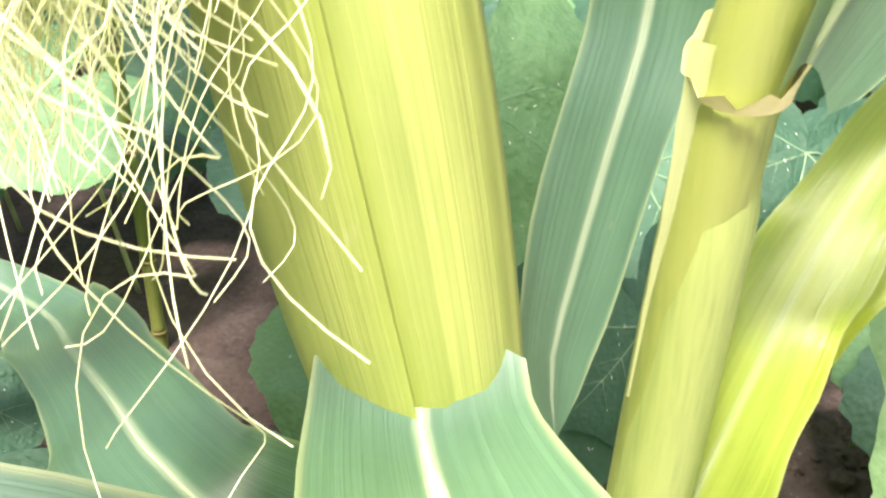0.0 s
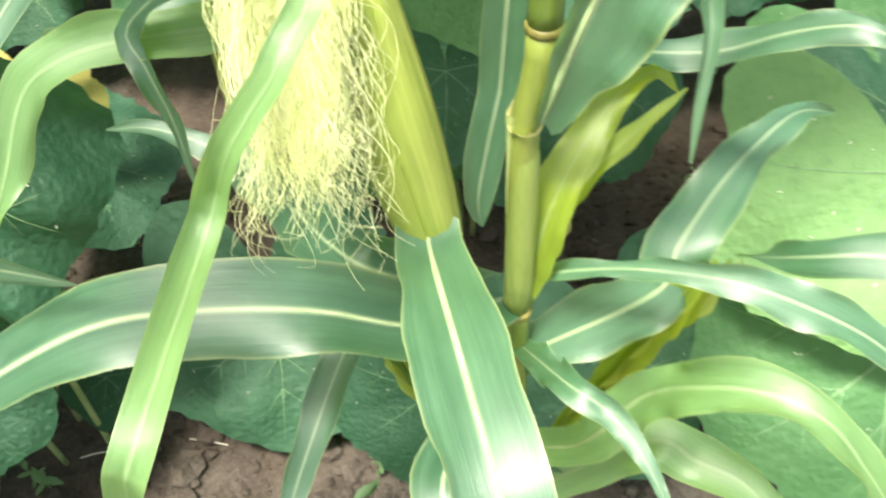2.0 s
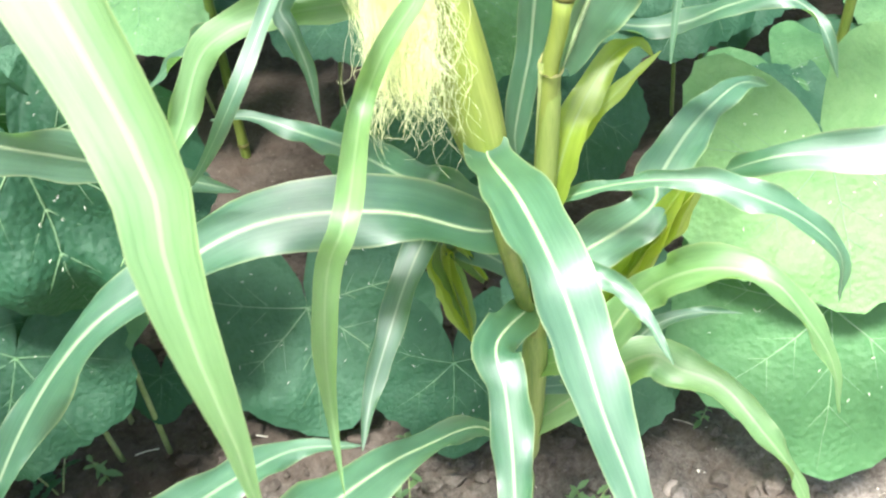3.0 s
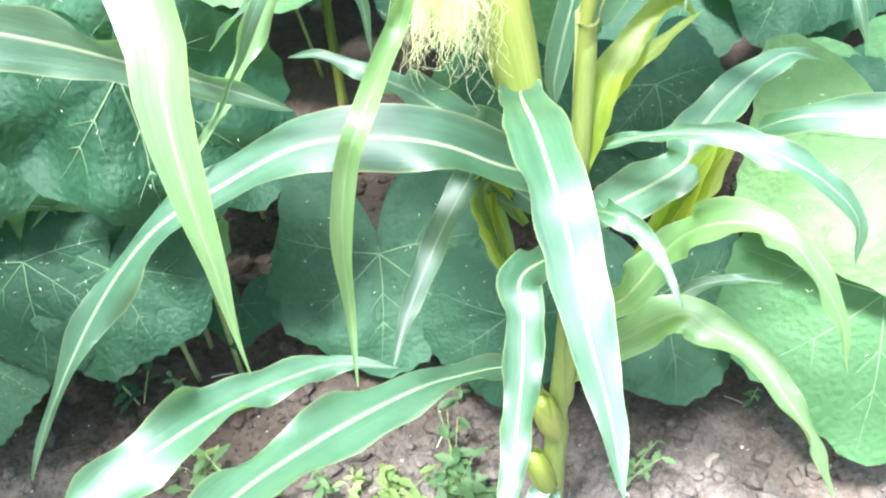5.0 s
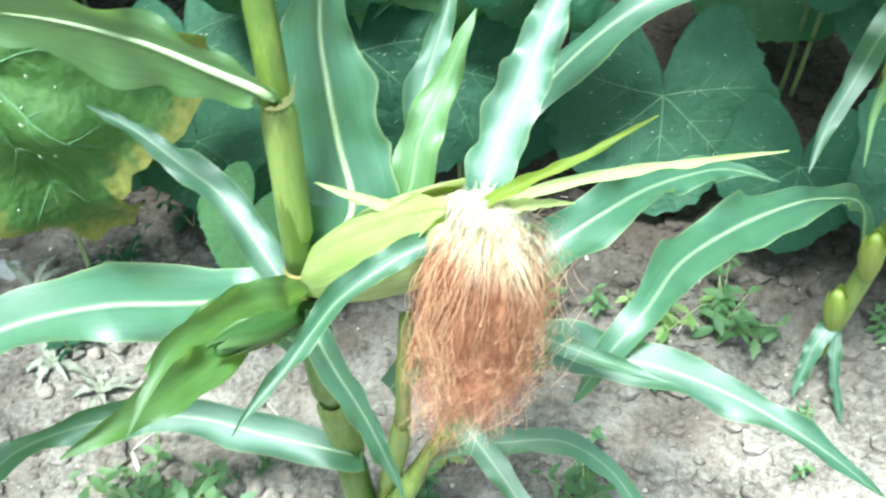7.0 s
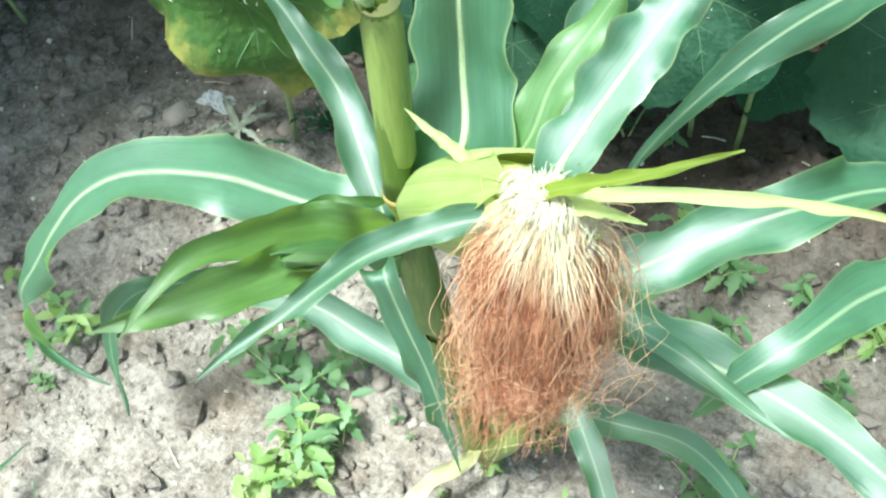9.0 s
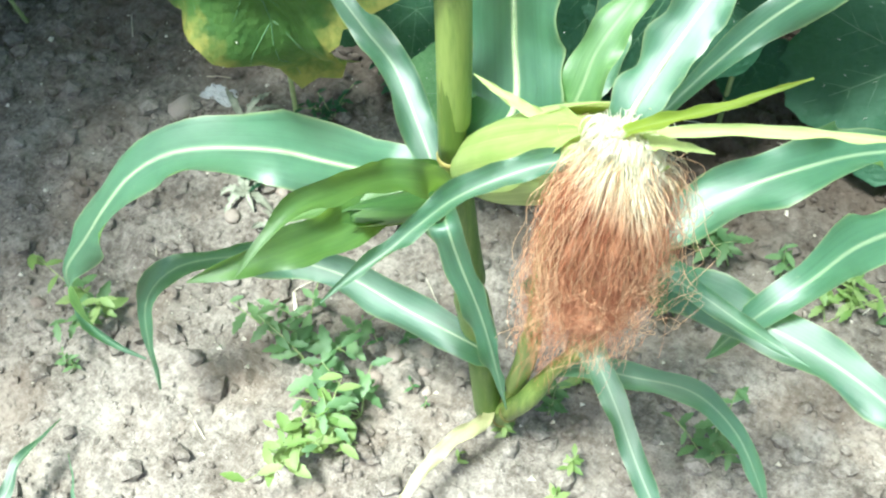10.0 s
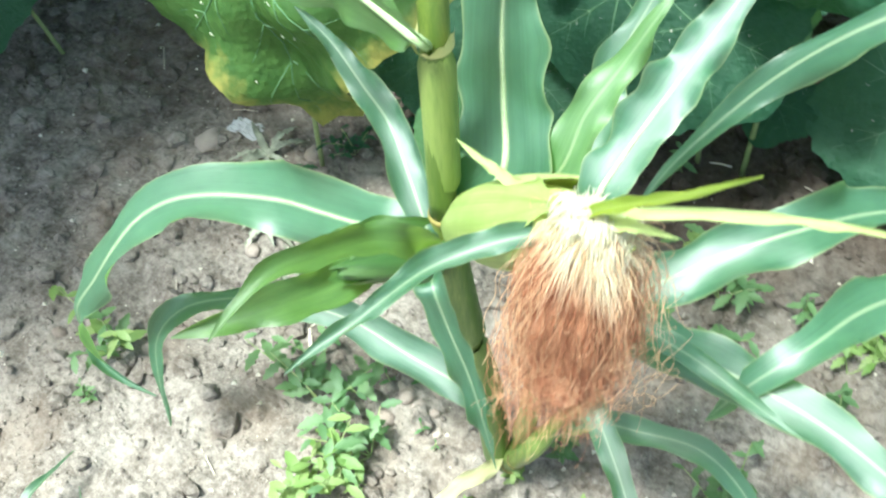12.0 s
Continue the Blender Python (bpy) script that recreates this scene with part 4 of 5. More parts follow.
two.leaf([(-0.69, -0.31, 0.73), (-0.712, -0.334, 0.768), (-0.740, -0.353, 0.772), (-0.770, -0.378, 0.768), (-0.799, -0.400, 0.755), (-0.827, -0.420, 0.735)], 0.046, face=(0.3, -0.5, 0.8), material=M_GREENHUSK, fold=0.5, wave=0.1, rib=None, name="husk_blade", level=0.0)
two.fix(ear(plant_b, (-0.68, -0.315, 0.74), (-0.743, -0.416, 0.787), 0.015, M_GREENHUSK, 5, label="slim green side ear with loose husk"))
two.fix(ear(plant_b, (-0.678, -0.296, 0.765), (-0.497, -0.408, 1.006), 0.039, M_PALE, 6, label="ripening ear in a pale yellow-green husk", blunt=0.12))
TIP = ((-0.505, -0.414, 1.004), (-0.486, -0.416, 1.010))
two.fix(silk(plant_b, TIP, ((-0.529, -0.465, 0.783), (-0.465, -0.436, 0.816)), 4400, M_SILKRED, 0.00020, 0.014, 0.008, 5, label="hanging tuft of reddish brown silk", reach=(0.6, 1.02), lift=0.022, steps=30, fan=0.45, crinkle=7.0, locks=170, loose=0.5))
two.fix(silk(plant_b, TIP, ((-0.539, -0.473, 0.793), (-0.451, -0.443, 0.833)), 440, M_SILKGOLD, 0.00026, 0.017, 0.012, 15, name="outer_silk", label="loose golden curls of silk", reach=(0.40, 1.04), lift=0.022, steps=34, fan=0.45, crinkle=8.0, locks=110, loose=0.5))
two.fix(silk(plant_b, TIP, ((-0.534, -0.454, 0.897), (-0.445, -0.451, 0.953)), 1900, M_SILKTOP, 0.00026, 0.011, 0.005, 6, name="silk_top", label="pale whitish upper silk", lift=0.022, reach=(0.06, 0.27), steps=14, fan=0.45, crinkle=5.0, locks=60))
bm = bmesh.new()
tube(bm, spline([(-0.496, -0.408, 0.993), (-0.499, -0.403, 0.953), (-0.501, -0.422, 0.893), (-0.499, -0.450, 0.833)], 14)[0], lambda s: 0.010 + 0.024 * math.sin(math.pi * (0.08 + 0.85 * s)) ** 0.6, 14)
two.fix(smooth(part("silk_core", bm, M_SILKRED, plant_b, "dense reddish inner silk")))

# ---- upper leaves and neighbours added, mostly out of view, to shade the bed ----
def shade_crown(plant_ob, x, y, z0, z1, count, seed, reach=0.55, start=0.0, sweep=6.28, wide=0.10):
    """Arching upper leaves, added for their shade, round the stalk between two heights."""
    rnd = random.Random(seed)
    for i in range(count):
        a = start + sweep * ((i * 0.382) % 1.0) + rnd.uniform(-0.15, 0.15)
        z = z0 + (z1 - z0) * i / max(1, count - 1)
        d = Vector((math.cos(a), math.sin(a), 0))
        p = Vector((x, y, z))
        r = reach * rnd.uniform(0.8, 1.1)
        pts = [p, p + d * r * 0.25 + Vector((0, 0, 0.12)), p + d * r * 0.6 + Vector((0, 0, 0.16)), p + d * r * 0.9 + Vector((0, 0, 0.08)), p + d * r * 1.1 + Vector((0, 0, 0.0))]
        long_leaf(plant_ob, [tuple(q) for q in pts], wide, face=(0, 0, 1), seed=i)


# Leaves above the view, added to shade what lies behind and below.
shade_crown(plant, 0.12, 0.22, 1.54, 1.85, 16, 1, 0.85, 0.3, 2.7)
shade_crown(plant, 0.12, 0.22, 1.58, 1.86, 24, 31, 1.0, 2.2, 1.03)
shade_crown(plant_b, -0.72, -0.24, 1.56, 1.78, 11, 3, 0.85, 2.5, 1.1)
stalk(plant, [(0.12, 0.22, 1.5), (0.125, 0.22, 1.8)], (0.0095, 0.007), (1.6,))
stalk(plant_b, [(-0.72, -0.24, 1.45), (-0.73, -0.22, 1.75)], (0.012, 0.007), (1.6,))
# Maize plants added round the edge of view to shade bed and soil.
for x, y, seed in ((0.95, 1.35, 5), (-2.45, 0.1, 9), (-2.1, 0.6, 10), (-2.35, -0.3, 14), (-2.25, -0.62, 27), (-2.6, -0.9, 28), (-2.75, 0.5, 15), (1.6, 1.6, 12), (-1.9, 1.35, 21), (-1.35, 1.75, 22), (-0.5, 1.5, 23)):
    other = thing("maize_plant", "tall maize plant added to shade the gourd bed", "maize plant", "maize plants", (x, y, 0))
    stalk(other, [(x, y, -0.02), (x + 0.01, y, 0.8), (x, y - 0.01, 1.8)], (0.013, 0.008), (0.05, 0.2, 0.4, 0.6, 0.85, 1.1, 1.4, 1.6))
    if x < -2.2:
        shade_crown(other, x, y, 0.7, 1.2, 14, seed + 60, 0.5, wide=0.11)
    shade_crown(other, x, y, 1.2 if x < 0 else 1.54, 1.85, 26 if x < -1.8 else 16, seed, 0.75, wide=0.13 if x < -1.8 else 0.10)

young = thing("maize_plant", "young maize plant at the edge of the bed", "maize plant", "maize plants", (-1.55, -0.86, 0))
stalk(young, [(-1.55, -0.86, -0.01), (-1.55, -0.86, 0.25)], (0.008, 0.006), (0.1,))
At(young).leaf([(-1.55, -0.86, 0.22), (-1.323, -0.738, 0.074), (-1.311, -0.649, 0.088), (-1.319, -0.557, 0.060)], 0.035, face=(0, -0.5, 0.85))
At(young).leaf([(-1.55, -0.86, 0.2), (-1.180, -0.716, 0.086), (-1.208, -0.645, 0.079), (-1.263, -0.600, 0.065)], 0.02, face=(0, -0.5, 0.85))

# ---- gourd plants ----
gourd = thing("gourd_plant", "sprawling gourd plant with large round green leaves", "gourd plant", "gourd plants", (0, 0, 0))
gourd_leaf(gourd, (-0.283, 0.703, 0.232), 0.23, (0.05, -0.68, 0.70), (0.15, -1, -0.6), 2)
gourd_leaf(gourd, (-0.566, 0.638, 0.161), 0.08, (0, -0.5, 0.85), (0, -1, 0), 0)
gourd_leaf(gourd, (-0.026, 0.522, 0.245), 0.15, (0.1, -0.7, 0.7), (0, -1, -0.4), 0)
gourd_leaf(gourd, (0.245, 0.568, 0.250), 0.19, (0.1, -0.6, 0.75), (0.3, -1, -0.4), 2)
gourd_leaf(gourd, (0.575, 0.450, 0.366), 0.25, (-0.1, -0.65, 0.72), (-0.1, -1, -0.5), 0, M_GOURDY)
gourd_leaf(gourd, (0.567, 0.560, 0.590), 0.23, (-0.1, -0.6, 0.75), (0.1, -1, -0.4), 2, M_GOURDL)
gourd_leaf(gourd, (0.259, 0.952, 0.435), 0.15, (0.1, -0.7, 0.7), (0.3, -1, -0.4), 1)
gourd_leaf(gourd, (-0.700, 0.560, 0.840), 0.26, (-0.25, -0.88, 0.40), (-0.25, -0.30, -0.92), 5, narrow=0.85)
gourd_leaf(gourd, (-0.556, 0.480, 0.807), 0.25, (0.20, -0.88, 0.42), (0.22, -0.35, -0.92), 5, narrow=0.85)
gourd_leaf(gourd, (-0.798, 0.550, 0.505), 0.31, (0.05, -0.88, 0.42), (0.0, -0.38, -0.92), 5, M_GOURDY, narrow=0.85)
gourd_leaf(gourd, (-0.985, 0.500, 0.760), 0.28, (-0.1, -0.90, 0.35), (-0.15, -0.30, -0.94), 5, narrow=0.9)
gourd_leaf(gourd, (-1.326, 0.103, 0.623), 0.34, (0.15, -0.95, 0.15), (0.28, -0.05, -1), 6, M_BURNT, narrow=0.80, label="large gourd leaf with scorched yellow-brown edge")
gourd_leaf(gourd, (0.067, 0.929, 0.718), 0.15, (0.1, -0.8, 0.5), (0.2, -0.5, -0.8), 1, M_GOURDY)
gourd_leaf(gourd, (0.021, 0.948, 0.485), 0.14, (0.1, -0.7, 0.6), (0, -0.5, -0.6), 0)
gourd_leaf(gourd, (-1.109, 0.302, 0.343), 0.12, (0, -0.6, 0.8), (0.3, -1, -0.2), 0)
gourd_leaf(gourd, (-1.232, 0.325, 0.317), 0.10, (0, -0.6, 0.8), (-0.3, -1, -0.2), 0)
gourd_leaf(gourd, (-0.954, 0.125, 0.364), 0.09, (0, -0.6, 0.8), (-0.3, -1, -0.2), 0, M_GOURDY)
gourd_leaf(gourd, (-0.842, 0.474, 0.446), 0.19, (0, -0.7, 0.7), (0.2, -1, -0.4), 1)
gourd_leaf(gourd, (-0.699, 0.476, 0.425), 0.18, (0, -0.7, 0.7), (-0.2, -1, -0.4), 4)
gourd_leaf(gourd, (-0.635, 0.966, 0.480), 0.10, (0.1, -0.9, 0.3), (0, -0.2, -1), 1, M_YELLOW, flakes=False, label="withered yellow leaf")
gourd_leaf(gourd, (0.168, 0.76, 0.31), 0.035, (0.1, -0.9, 0.3), (0, -0.2, -1), 1, M_YELLOW, flakes=False, label="small withered yellow leaf")
rnd = random.Random(4)
groups = [thing("gourd_plant", "sprawling gourd plant with large round green leaves", "gourd plant", "gourd plants") for _ in range(4)]
for j in range(13):
    for i in range(18):
        x, y = -2.8 + 0.31 * i + rnd.uniform(-0.14, 0.14), 1.10 + 0.28 * j + rnd.uniform(-0.12, 0.12)
        if x < -1.3 and y < 1.5 or -0.62 < x < -0.2 and y < 1.6:
            continue
        z = rnd.uniform(0.2, 0.5)
        gourd_leaf(groups[(i // 5) % 4], (x, y, z), rnd.uniform(0.15, 0.25), (rnd.uniform(-0.4, 0.4), -0.45 + rnd.uniform(-0.3, 0.3), 0.85),
                   (rnd.uniform(-1, 1), -1, -0.2), rnd.randrange(5), M_GOURD if rnd.random() < 0.7 else M_GOURDY, flakes=y < 2)

# Gourd leaves added past the left edge of view to shade the soil.
for x, y, z, r in ((-2.35, 0.55, 0.50, 0.24), (-2.05, 0.75, 0.55, 0.25), (-2.5, 0.25, 0.52, 0.22), (-1.75, 0.95, 0.5, 0.24), (-2.7, 0.6, 0.6, 0.25), (-2.3, 0.95, 0.6, 0.26), (-1.95, 1.2, 0.5, 0.24),
                   (-2.75, 0.0, 0.55, 0.24), (-2.6, 0.95, 0.55, 0.24), (-1.6, 1.25, 0.5, 0.22)):
    gourd_leaf(groups[0], (x, y, z), r, (rnd.uniform(-0.2, 0.2), -0.2, 0.9), (rnd.uniform(-1, 1), -1, -0.2), rnd.randrange(4), flakes=False)
# The first three are added as dark cover for the shaded left corner.
for x, y, z, r, kind in ((-2.18, 0.10, 0.26, 0.17, 0), (-2.32, -0.06, 0.30, 0.18, 1), (-2.22, 0.36, 0.30, 0.18, 2), (-0.98, 0.42, 0.24, 0.14, 2),
                         (-1.02, 0.68, 0.34, 0.2, 0), (-1.25, 0.62, 0.32, 0.18, 1)):
    gourd_leaf(groups[1], (x, y, z), r, (rnd.uniform(-0.2, 0.2), -0.5, 0.8), (rnd.uniform(-0.6, 0.6), -1, -0.3), kind)

# ---- weeds ----
def weed_leaf_mesh(name, length, width, lobes):
    verts, faces = [], []
    n = 8
    for i in range(n + 1):
        s = i / n
        w = width * 0.5 * math.sin(math.pi * min(1, s * 0.95 + 0.05)) ** 0.8 * (1 + lobes * math.sin(s * 22))
        z = -0.25 * length * s * s
        verts += [(-w, s * length, z + 0.25 * w), (0, s * length, z), (w, s * length, z + 0.25 * w)]
    for i in range(n):
        a = 3 * i
        faces += [(a, a + 1, a + 4, a + 3), (a + 1, a + 2, a + 5, a + 4)]
    me = bpy.data.meshes.new(name)
    me.from_pydata(verts, [], faces)
    for f in me.polygons:
        f.use_smooth = True
    return me


WEED_LEAVES = {}


def weed(x, y, size, leaves, material, seed, lobes=0.1, label="small green broad-leaved weed in the soil"):
    """A low weed: a few stems, each with leaves up its length."""
    rnd = random.Random(seed)
    z = ground_height(x, y)
    ob = thing("weed", label, "weed", "weeds on the soil", (x, y, z - 0.003))
    key = (material.name, lobes)
    if key not in WEED_LEAVES:
        WEED_LEAVES[key] = weed_leaf_mesh("leaf", 1.0, 0.40, lobes)
        WEED_LEAVES[key].materials.append(material)
    leaves = int(leaves * 1.6)
    stems = max(1, leaves // 6)
    for k in range(stems):
        a, lean = rnd.uniform(0, 6.28), rnd.uniform(0.3, 1.15) if stems > 1 else 0.15
        top = Vector((math.cos(a) * lean, math.sin(a) * lean, 0.9)) * size
        pts, _ = spline([(0, 0, 0), tuple(top * 0.5 + Vector((0, 0, 0.1 * size))), tuple(top)], 6)
        bm = bmesh.new()
        tube(bm, pts, lambda s: 0.0016 * (1 - 0.5 * s), 5)
        stem = bpy.data.meshes.new("stem")
        bm.to_mesh(stem)
        bm.free()
        stem.materials.append(M_PETIOLE)
        so = new("stem", stem)
        so.parent = ob
        for i in range(max(4, leaves // stems)):
            s = 0.25 + 0.75 * i / max(1, leaves // stems - 1) if leaves // stems > 1 else 1
            q = pts[min(6, round(s * 6))]
            leaf = new("leaf", WEED_LEAVES[key])
            leaf.parent = ob
            ln = size * rnd.uniform(0.24, 0.46) * (1.15 - 0.4 * s)
            leaf.matrix_basis = Matrix.Translation(q) @ Euler((rnd.uniform(-0.1, 0.5), rnd.uniform(-0.3, 0.3), i * 2.4 + rnd.uniform(-0.4, 0.4))).to_matrix().to_4x4() @ Matrix.Scale(ln, 4)
    return ob


for i, (x, y, size, leaves, kind) in enumerate((
        (*(-1.02, -0.26), 0.10, 24, 0), (*(-1.06, -0.21), 0.07, 14, 0), (*(-0.93, -0.39), 0.09, 22, 1), (*(-0.90, -0.30), 0.09, 18, 0), (*(-0.86, -0.35), 0.07, 14, 1), (*(-0.98, -0.38), 0.06, 12, 1),
        (*(-0.67, -0.22), 0.05, 8, 1), (*(-0.62, -0.14), 0.06, 9, 0), (*(-0.59, -0.08), 0.05, 8, 1), (*(-0.51, 0.28), 0.10, 22, 0), (*(-0.45, 0.28), 0.07, 14, 0),
        (*(-0.50, 0.13), 0.08, 14, 0), (*(-0.35, -0.10), 0.08, 14, 0), (*(-0.55, -0.23), 0.05, 8, 1), (*(-1.42, -0.35), 0.09, 14, 1), (*(-1.41, -0.46), 0.04, 8, 0))):
    weed(x, y, size * 1.35, int(leaves * 0.85), (M_WEED, M_WEEDY)[kind], i + 1, 0.1 if i % 3 else 0.25)
for i, (x, y, size, leaves, kind) in enumerate((
        (*(-0.23, 0.28), 0.08, 10, 1), (*(-0.24, 0.30), 0.09, 12, 1), (*(-0.13, 0.30), 0.11, 20, 0), (*(0.16, 0.32), 0.08, 16, 0), (*(-0.36, 0.29), 0.08, 12, 0), (*(-0.03, 0.30), 0.05, 8, 0),
        (*(-0.15, 0.33), 0.08, 12, 0), (*(0.17, 0.35), 0.08, 12, 0), (*(-0.69, 0.53), 0.08, 10, 0), (*(-0.62, 0.33), 0.08, 14, 1), (*(-0.30, 0.31), 0.06, 10, 1), (*(-0.13, 0.52), 0.05, 8, 0),
        (*(0.21, 0.08), 0.09, 14, 1), (*(0.02, 0.12), 0.06, 10, 0), (*(-0.13, 0.29), 0.10, 18, 0), (*(-0.26, 0.24), 0.10, 14, 1), (*(0.42, 0.51), 0.05, 8, 0), (*(0.48, 1.11), 0.05, 10, 0))):
    weed(x, y, size * 1.1, int(leaves * 0.65), (M_WEED, M_WEEDY)[kind], i + 40, 0.1 if i % 3 else 0.25)
for i, (x, y, size) in enumerate(((*(-1.33, 0.05), 0.10), (*(-1.22, 0.39), 0.09), (*(-1.32, 0.27), 0.08), (*(-1.32, 0.04), 0.11), (*(-1.31, 0.26), 0.07), (*(-0.78, 0.51), 0.1))):
    weed(x, y, size, 12, M_GOURD, i + 80, 0.3, "dark green toothed weed in the soil")

for i, (x, y, size, leaves, kind) in enumerate((
        (*(-0.94, -0.17), 0.05, 5, 2), (*(-0.90, -0.14), 0.06, 6, 2), (*(-0.84, -0.22), 0.045, 5, 2), (*(-0.81, -0.24), 0.04, 4, 2), (*(-0.99, -0.15), 0.05, 5, 2), (*(-0.62, -0.15), 0.08, 7, 0), (*(-0.66, -0.22), 0.07, 7, 1),
        (*(-0.60, -0.08), 0.09, 6, 1), (*(-0.48, 0.17), 0.12, 14, 0), (*(-0.51, 0.30), 0.10, 14, 0), (*(-0.23, 0.30), 0.08, 6, 1), (*(-0.11, 0.31), 0.13, 16, 0), (*(-0.25, 0.15), 0.09, 10, 0), (*(-0.36, -0.10), 0.10, 12, 0),
        (*(-1.41, -0.35), 0.11, 14, 0), (*(-0.54, -0.29), 0.07, 8, 1), (*(-1.08, -0.19), 0.09, 14, 0), (*(-1.40, -0.46), 0.05, 6, 0), (*(-0.71, -0.31), 0.05, 6, 1), (*(-0.00, 0.01), 0.06, 8, 0))):
    weed(x, y, size, int(leaves * 0.75), (M_WEED, M_WEEDY, M_GOURDY)[kind], i + 120, 0.0 if kind == 2 else 0.18, "small round-leaved seedling in the soil" if kind == 2 else "low green weed with toothed leaves")


M_WILT = simple_material("wilted", (0.16, 0.17, 0.12), (0.34, 0.36, 0.27), 40, 0.8, 0.4, 0.002)


def withered_weed(x, y, size, seed):
    """A pulled-up weed: limp grey-green leaves that lie on the soil."""
    rnd = random.Random(seed)
    z = ground_height(x, y)
    ob = thing("withered_weed", "limp grey-green pulled weed lying on soil", "weed", "withered weeds", (x, y, z))
    for i in range(7):
        a = i * 0.9 + rnd.uniform(-0.3, 0.3)
        d = Vector((math.cos(a), math.sin(a), 0)) * size * rnd.uniform(0.6, 1.1)
        c = Vector((x, y, z))
        pts = [c + Vector((0, 0, 0.006)), c + d * 0.4 + Vector((0, 0, 0.025)), c + d * 0.75 + Vector((0, 0, 0.016)), c + d + Vector((0, 0, 0.006))]
        At(ob).leaf([tuple(q) for q in pts], size * rnd.uniform(0.12, 0.22), face=(0, 0, 1), material=M_WILT, rib=None, wave=0.3, n=16, seed=i)
    return ob


withered_weed(-1.36, 0.01, 0.09, 1)
withered_weed(-1.24, -0.04, 0.07, 2)
withered_weed(-1.47, 0.16, 0.10, 3)


# ---- small things on the soil ----
def stone_mesh(seed, n=2):
    bm = bmesh.new()
    bmesh.ops.create_icosphere(bm, subdivisions=n, radius=1)
    for v in bm.verts:
        d = 1 + 0.35 * noise.noise(v.co * 1.3 + Vector((seed * 3.7, 0, 0))) + 0.12 * noise.noise(v.co * 4 + Vector((0, seed, 0)))
        v.co = Vector((v.co.x * d, v.co.y * d * 0.8, v.co.z * d * 0.6))
    me = bpy.data.meshes.new("stone")
    bm.to_mesh(me)
    bm.free()
    me.materials.append(M_STONE)
    for f in me.polygons:
        f.use_smooth = True
    return me


STONES = [stone_mesh(i) for i in range(4)]
rnd = random.Random(8)


def stone(x, y, r):
    ob = tagged(new("stone", STONES[rnd.randrange(4)]), "dull brown stone half sunk in the soil", "stone", "stones")
    ob.matrix_basis = Matrix.Translation((x, y, ground_height(x, y) + 0.1 * r)) @ Euler((rnd.uniform(-0.3, 0.3), rnd.uniform(-0.3, 0.3), rnd.uniform(0, 6))).to_matrix().to_4x4() @ Matrix.Scale(r, 4)


for _ in range(11):
    stone(-0.88 + rnd.gauss(0, 0.05), -0.19 + rnd.gauss(0, 0.04), rnd.uniform(0.010, 0.022))
for x, y, r in ((-1.47, 0.12, 0.03), (-1.55, 0.05, 0.025), (-1.62, 0.14, 0.035), (-1.40, 0.22, 0.02), (-1.30, 0.05, 0.018), (0.34, 0.38, 0.02), (0.30, 0.33, 0.014), (-1.52, -0.33, 0.02), (-1.56, -0.38, 0.015), (-1.35, -0.05, 0.02)):
    stone(x, y, r)


def crumbs():
    """Loose crumbs of soil, too many to count."""
    r = np.random.RandomState(3)
    base = bmesh.new()
    bmesh.ops.create_icosphere(base, subdivisions=1, radius=1)
    bv = np.array([v.co[:] for v in base.verts])
    bf = np.array([[v.index for v in f.verts] for f in base.faces])
    base.free()
    verts, faces, k = [], [], 0
    for _ in range(56000):
        x, y = r.uniform(-2.4, 0.9), r.uniform(-0.8, 1.3)
        if r.rand() > 0.35 + 0.65 * max(0.0, noise.noise(Vector((x * 3, y * 3, 9)))) * 2:
            continue
        size = min(0.024, 0.0022 * (1 + r.pareto(1.7)))
        j = bv * (1 + r.uniform(-0.28, 0.28, (len(bv), 1))) * size * np.array([1, r.uniform(0.7, 1.1), r.uniform(0.55, 0.9)])
        verts.append(j + [x, y, ground_height(x, y) + 0.25 * size])
        faces.append(bf + k)
        k += len(bv)
    me = bpy.data.meshes.new("soil_crumbs")
    me.from_pydata(np.concatenate(verts).tolist(), [], np.concatenate(faces).tolist())
    me.materials.append(M_SOIL)
    return tagged(new("soil_crumbs", me), "loose crumbs and clods of dry brown soil", "soil", kind="stuff")


crumbs()


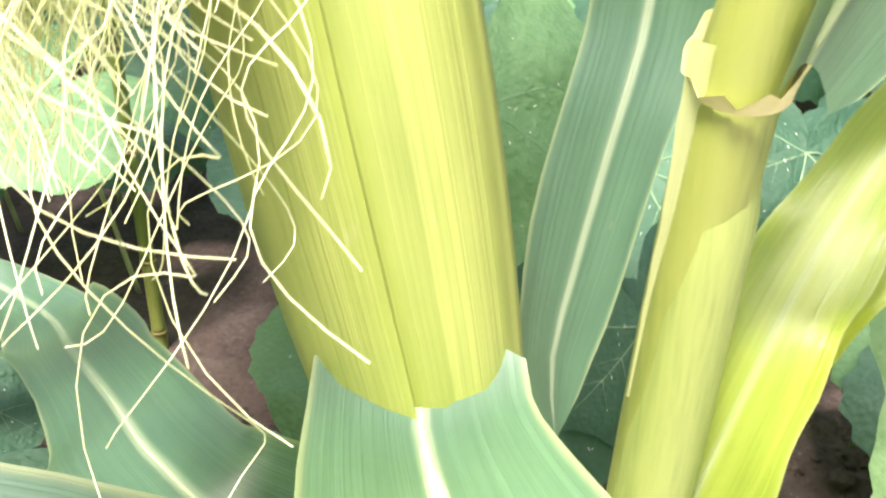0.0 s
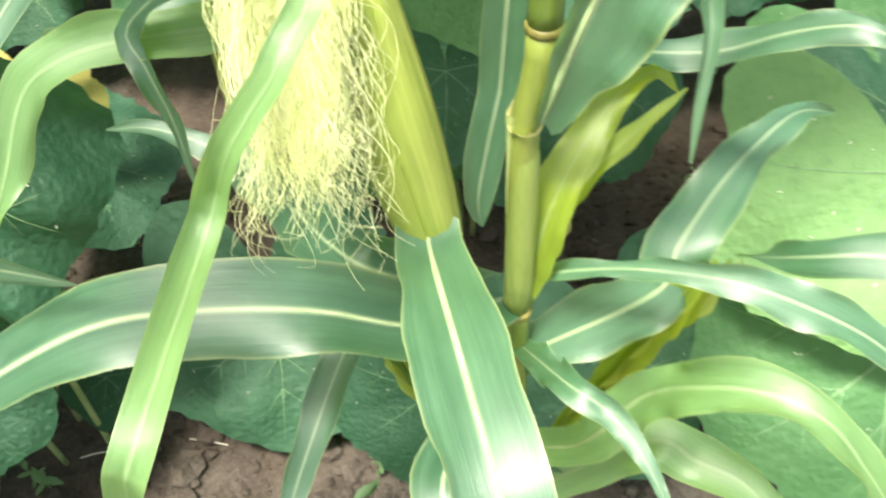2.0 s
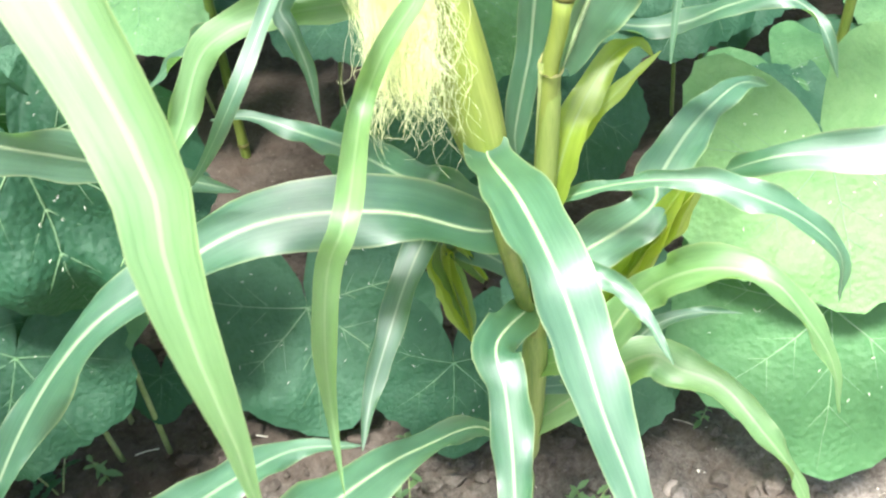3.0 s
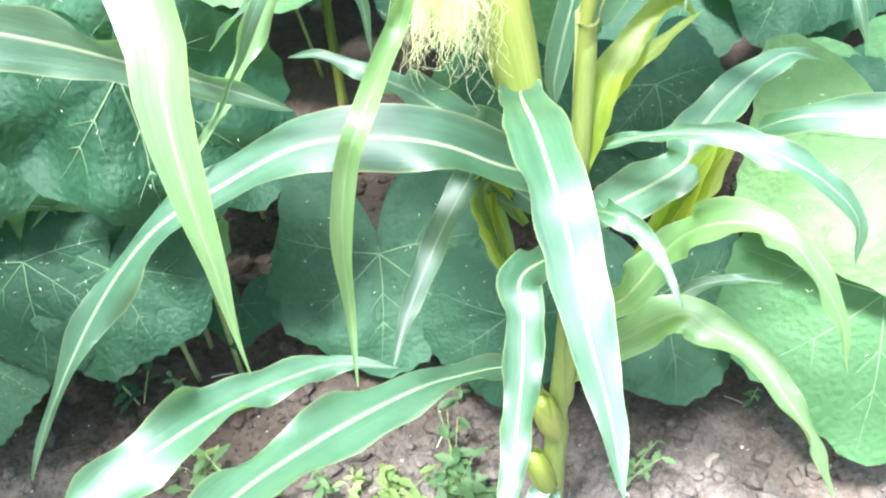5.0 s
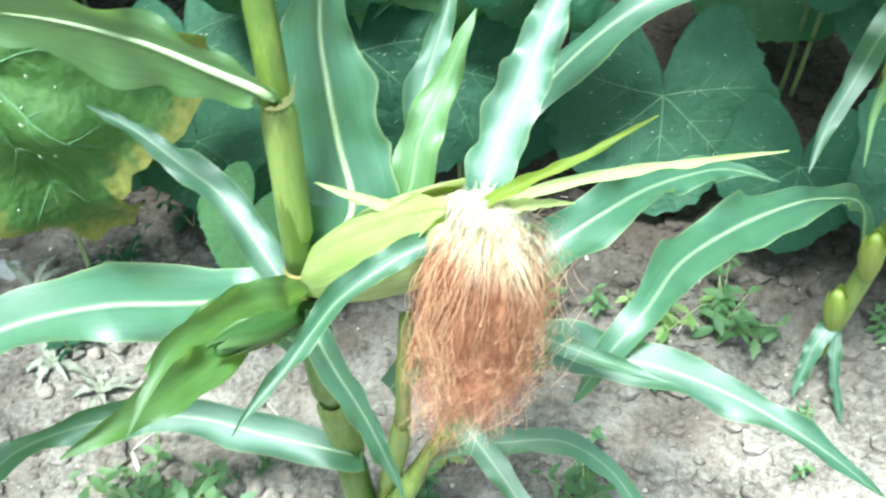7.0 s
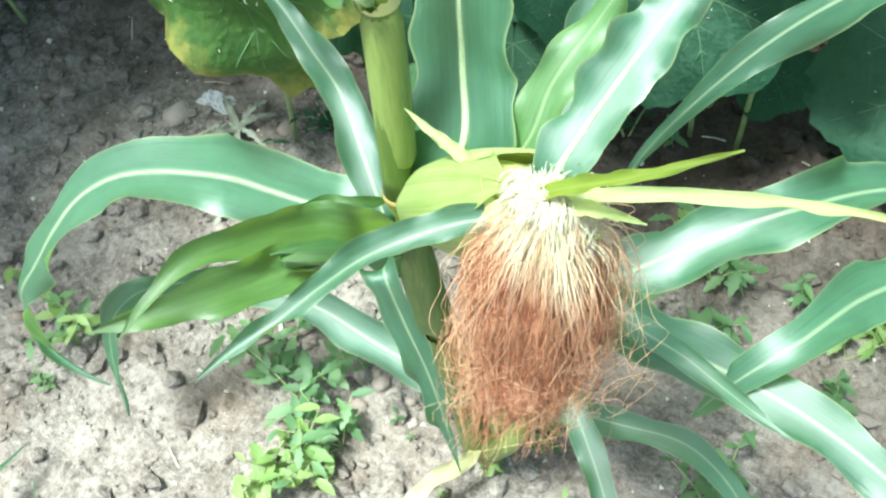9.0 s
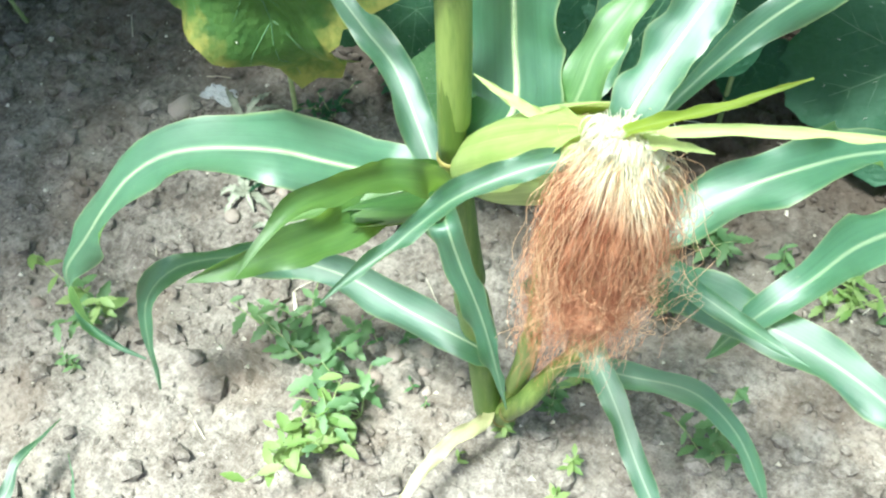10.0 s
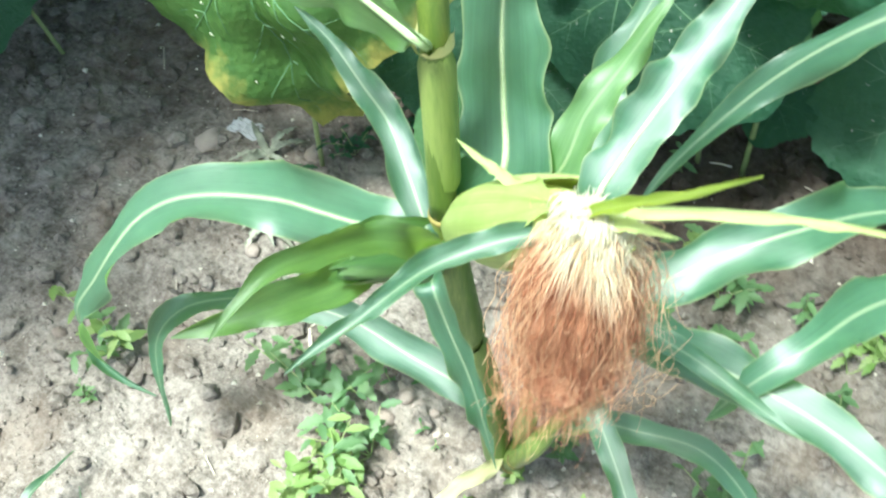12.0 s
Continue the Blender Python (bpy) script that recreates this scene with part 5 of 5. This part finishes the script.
def grit():
    """Pale grit on the soil, too fine to count."""
    r = np.random.RandomState(12)
    verts, faces, k = [], [], 0
    corners = np.array([(1, 0, -0.4), (-0.5, 0.87, -0.4), (-0.5, -0.87, -0.4), (0, 0, 0.7)])
    for _ in range(900):
        x, y, a = r.uniform(-2.3, 0.7), r.uniform(-0.7, 0.5), r.uniform(0, 6.28)
        size = 0.0016 * (1 + r.pareto(2.2))
        turn = np.array([[math.cos(a), -math.sin(a), 0], [math.sin(a), math.cos(a), 0], [0, 0, 1]])
        verts.append((corners * min(size, 0.009)) @ turn.T + [x, y, ground_height(x, y) + 0.003])
        faces.append(np.array([(0, 2, 1), (0, 1, 3), (1, 2, 3), (2, 0, 3)]) + k)
        k += 4
    me = bpy.data.meshes.new("grit")
    me.from_pydata(np.concatenate(verts).tolist(), [], np.concatenate(faces).tolist())
    me.materials.append(M_STRAW)
    return tagged(new("grit", me), "fine pale grit and chaff scattered on soil", "grit", kind="stuff")


grit()


def straw(x, y, length, turn, thick=0.002):
    bm = bmesh.new()
    d = Vector((math.cos(turn), math.sin(turn), 0)) * length * 0.5
    c = Vector((x, y, ground_height(x, y) + 0.006))
    tube(bm, [c - d, c + Vector((0, 0, 0.003)), c + d], lambda s: thick, 6)
    return tagged(smooth(part("straw", bm, M_STRAW)), "pale dry straw lying on the soil", "straw", "straws")


straw(*(-1.12, -0.17), 0.07, -0.9, 0.004)
for _ in range(26):
    straw(rnd.uniform(-1.9, 0.5), rnd.uniform(-0.5, 0.8), rnd.uniform(0.03, 0.09), rnd.uniform(0, 3.1), rnd.uniform(0.0007, 0.0014))


def scrap(x, y, size):
    bm = bmesh.new()
    n = 12
    z = ground_height(x, y)
    grid = []
    for i in range(n + 1):
        for j in range(n + 1):
            u, v = (i / n - 0.5) * 2, (j / n - 0.5) * 2
            r = 1 + 0.25 * noise.noise(Vector((u * 2, v * 2, 2)))
            grid.append(bm.verts.new((x + u * size * 0.5 * r, y + v * size * 0.26 * r, z + 0.012 + 0.022 * abs(noise.noise(Vector((u * 2.3, v * 2.3, 7)))) - 0.010 * (u * u + v * v))))
    for i in range(n):
        for j in range(n):
            a = i * (n + 1) + j
            bm.faces.new((grid[a], grid[a + n + 1], grid[a + n + 2], grid[a + 1]))
    return tagged(part("paper_scrap", bm, M_PAPER), "crumpled white paper scrap on the soil", "paper scrap")


scrap(*(-1.57, 0.21), 0.08)
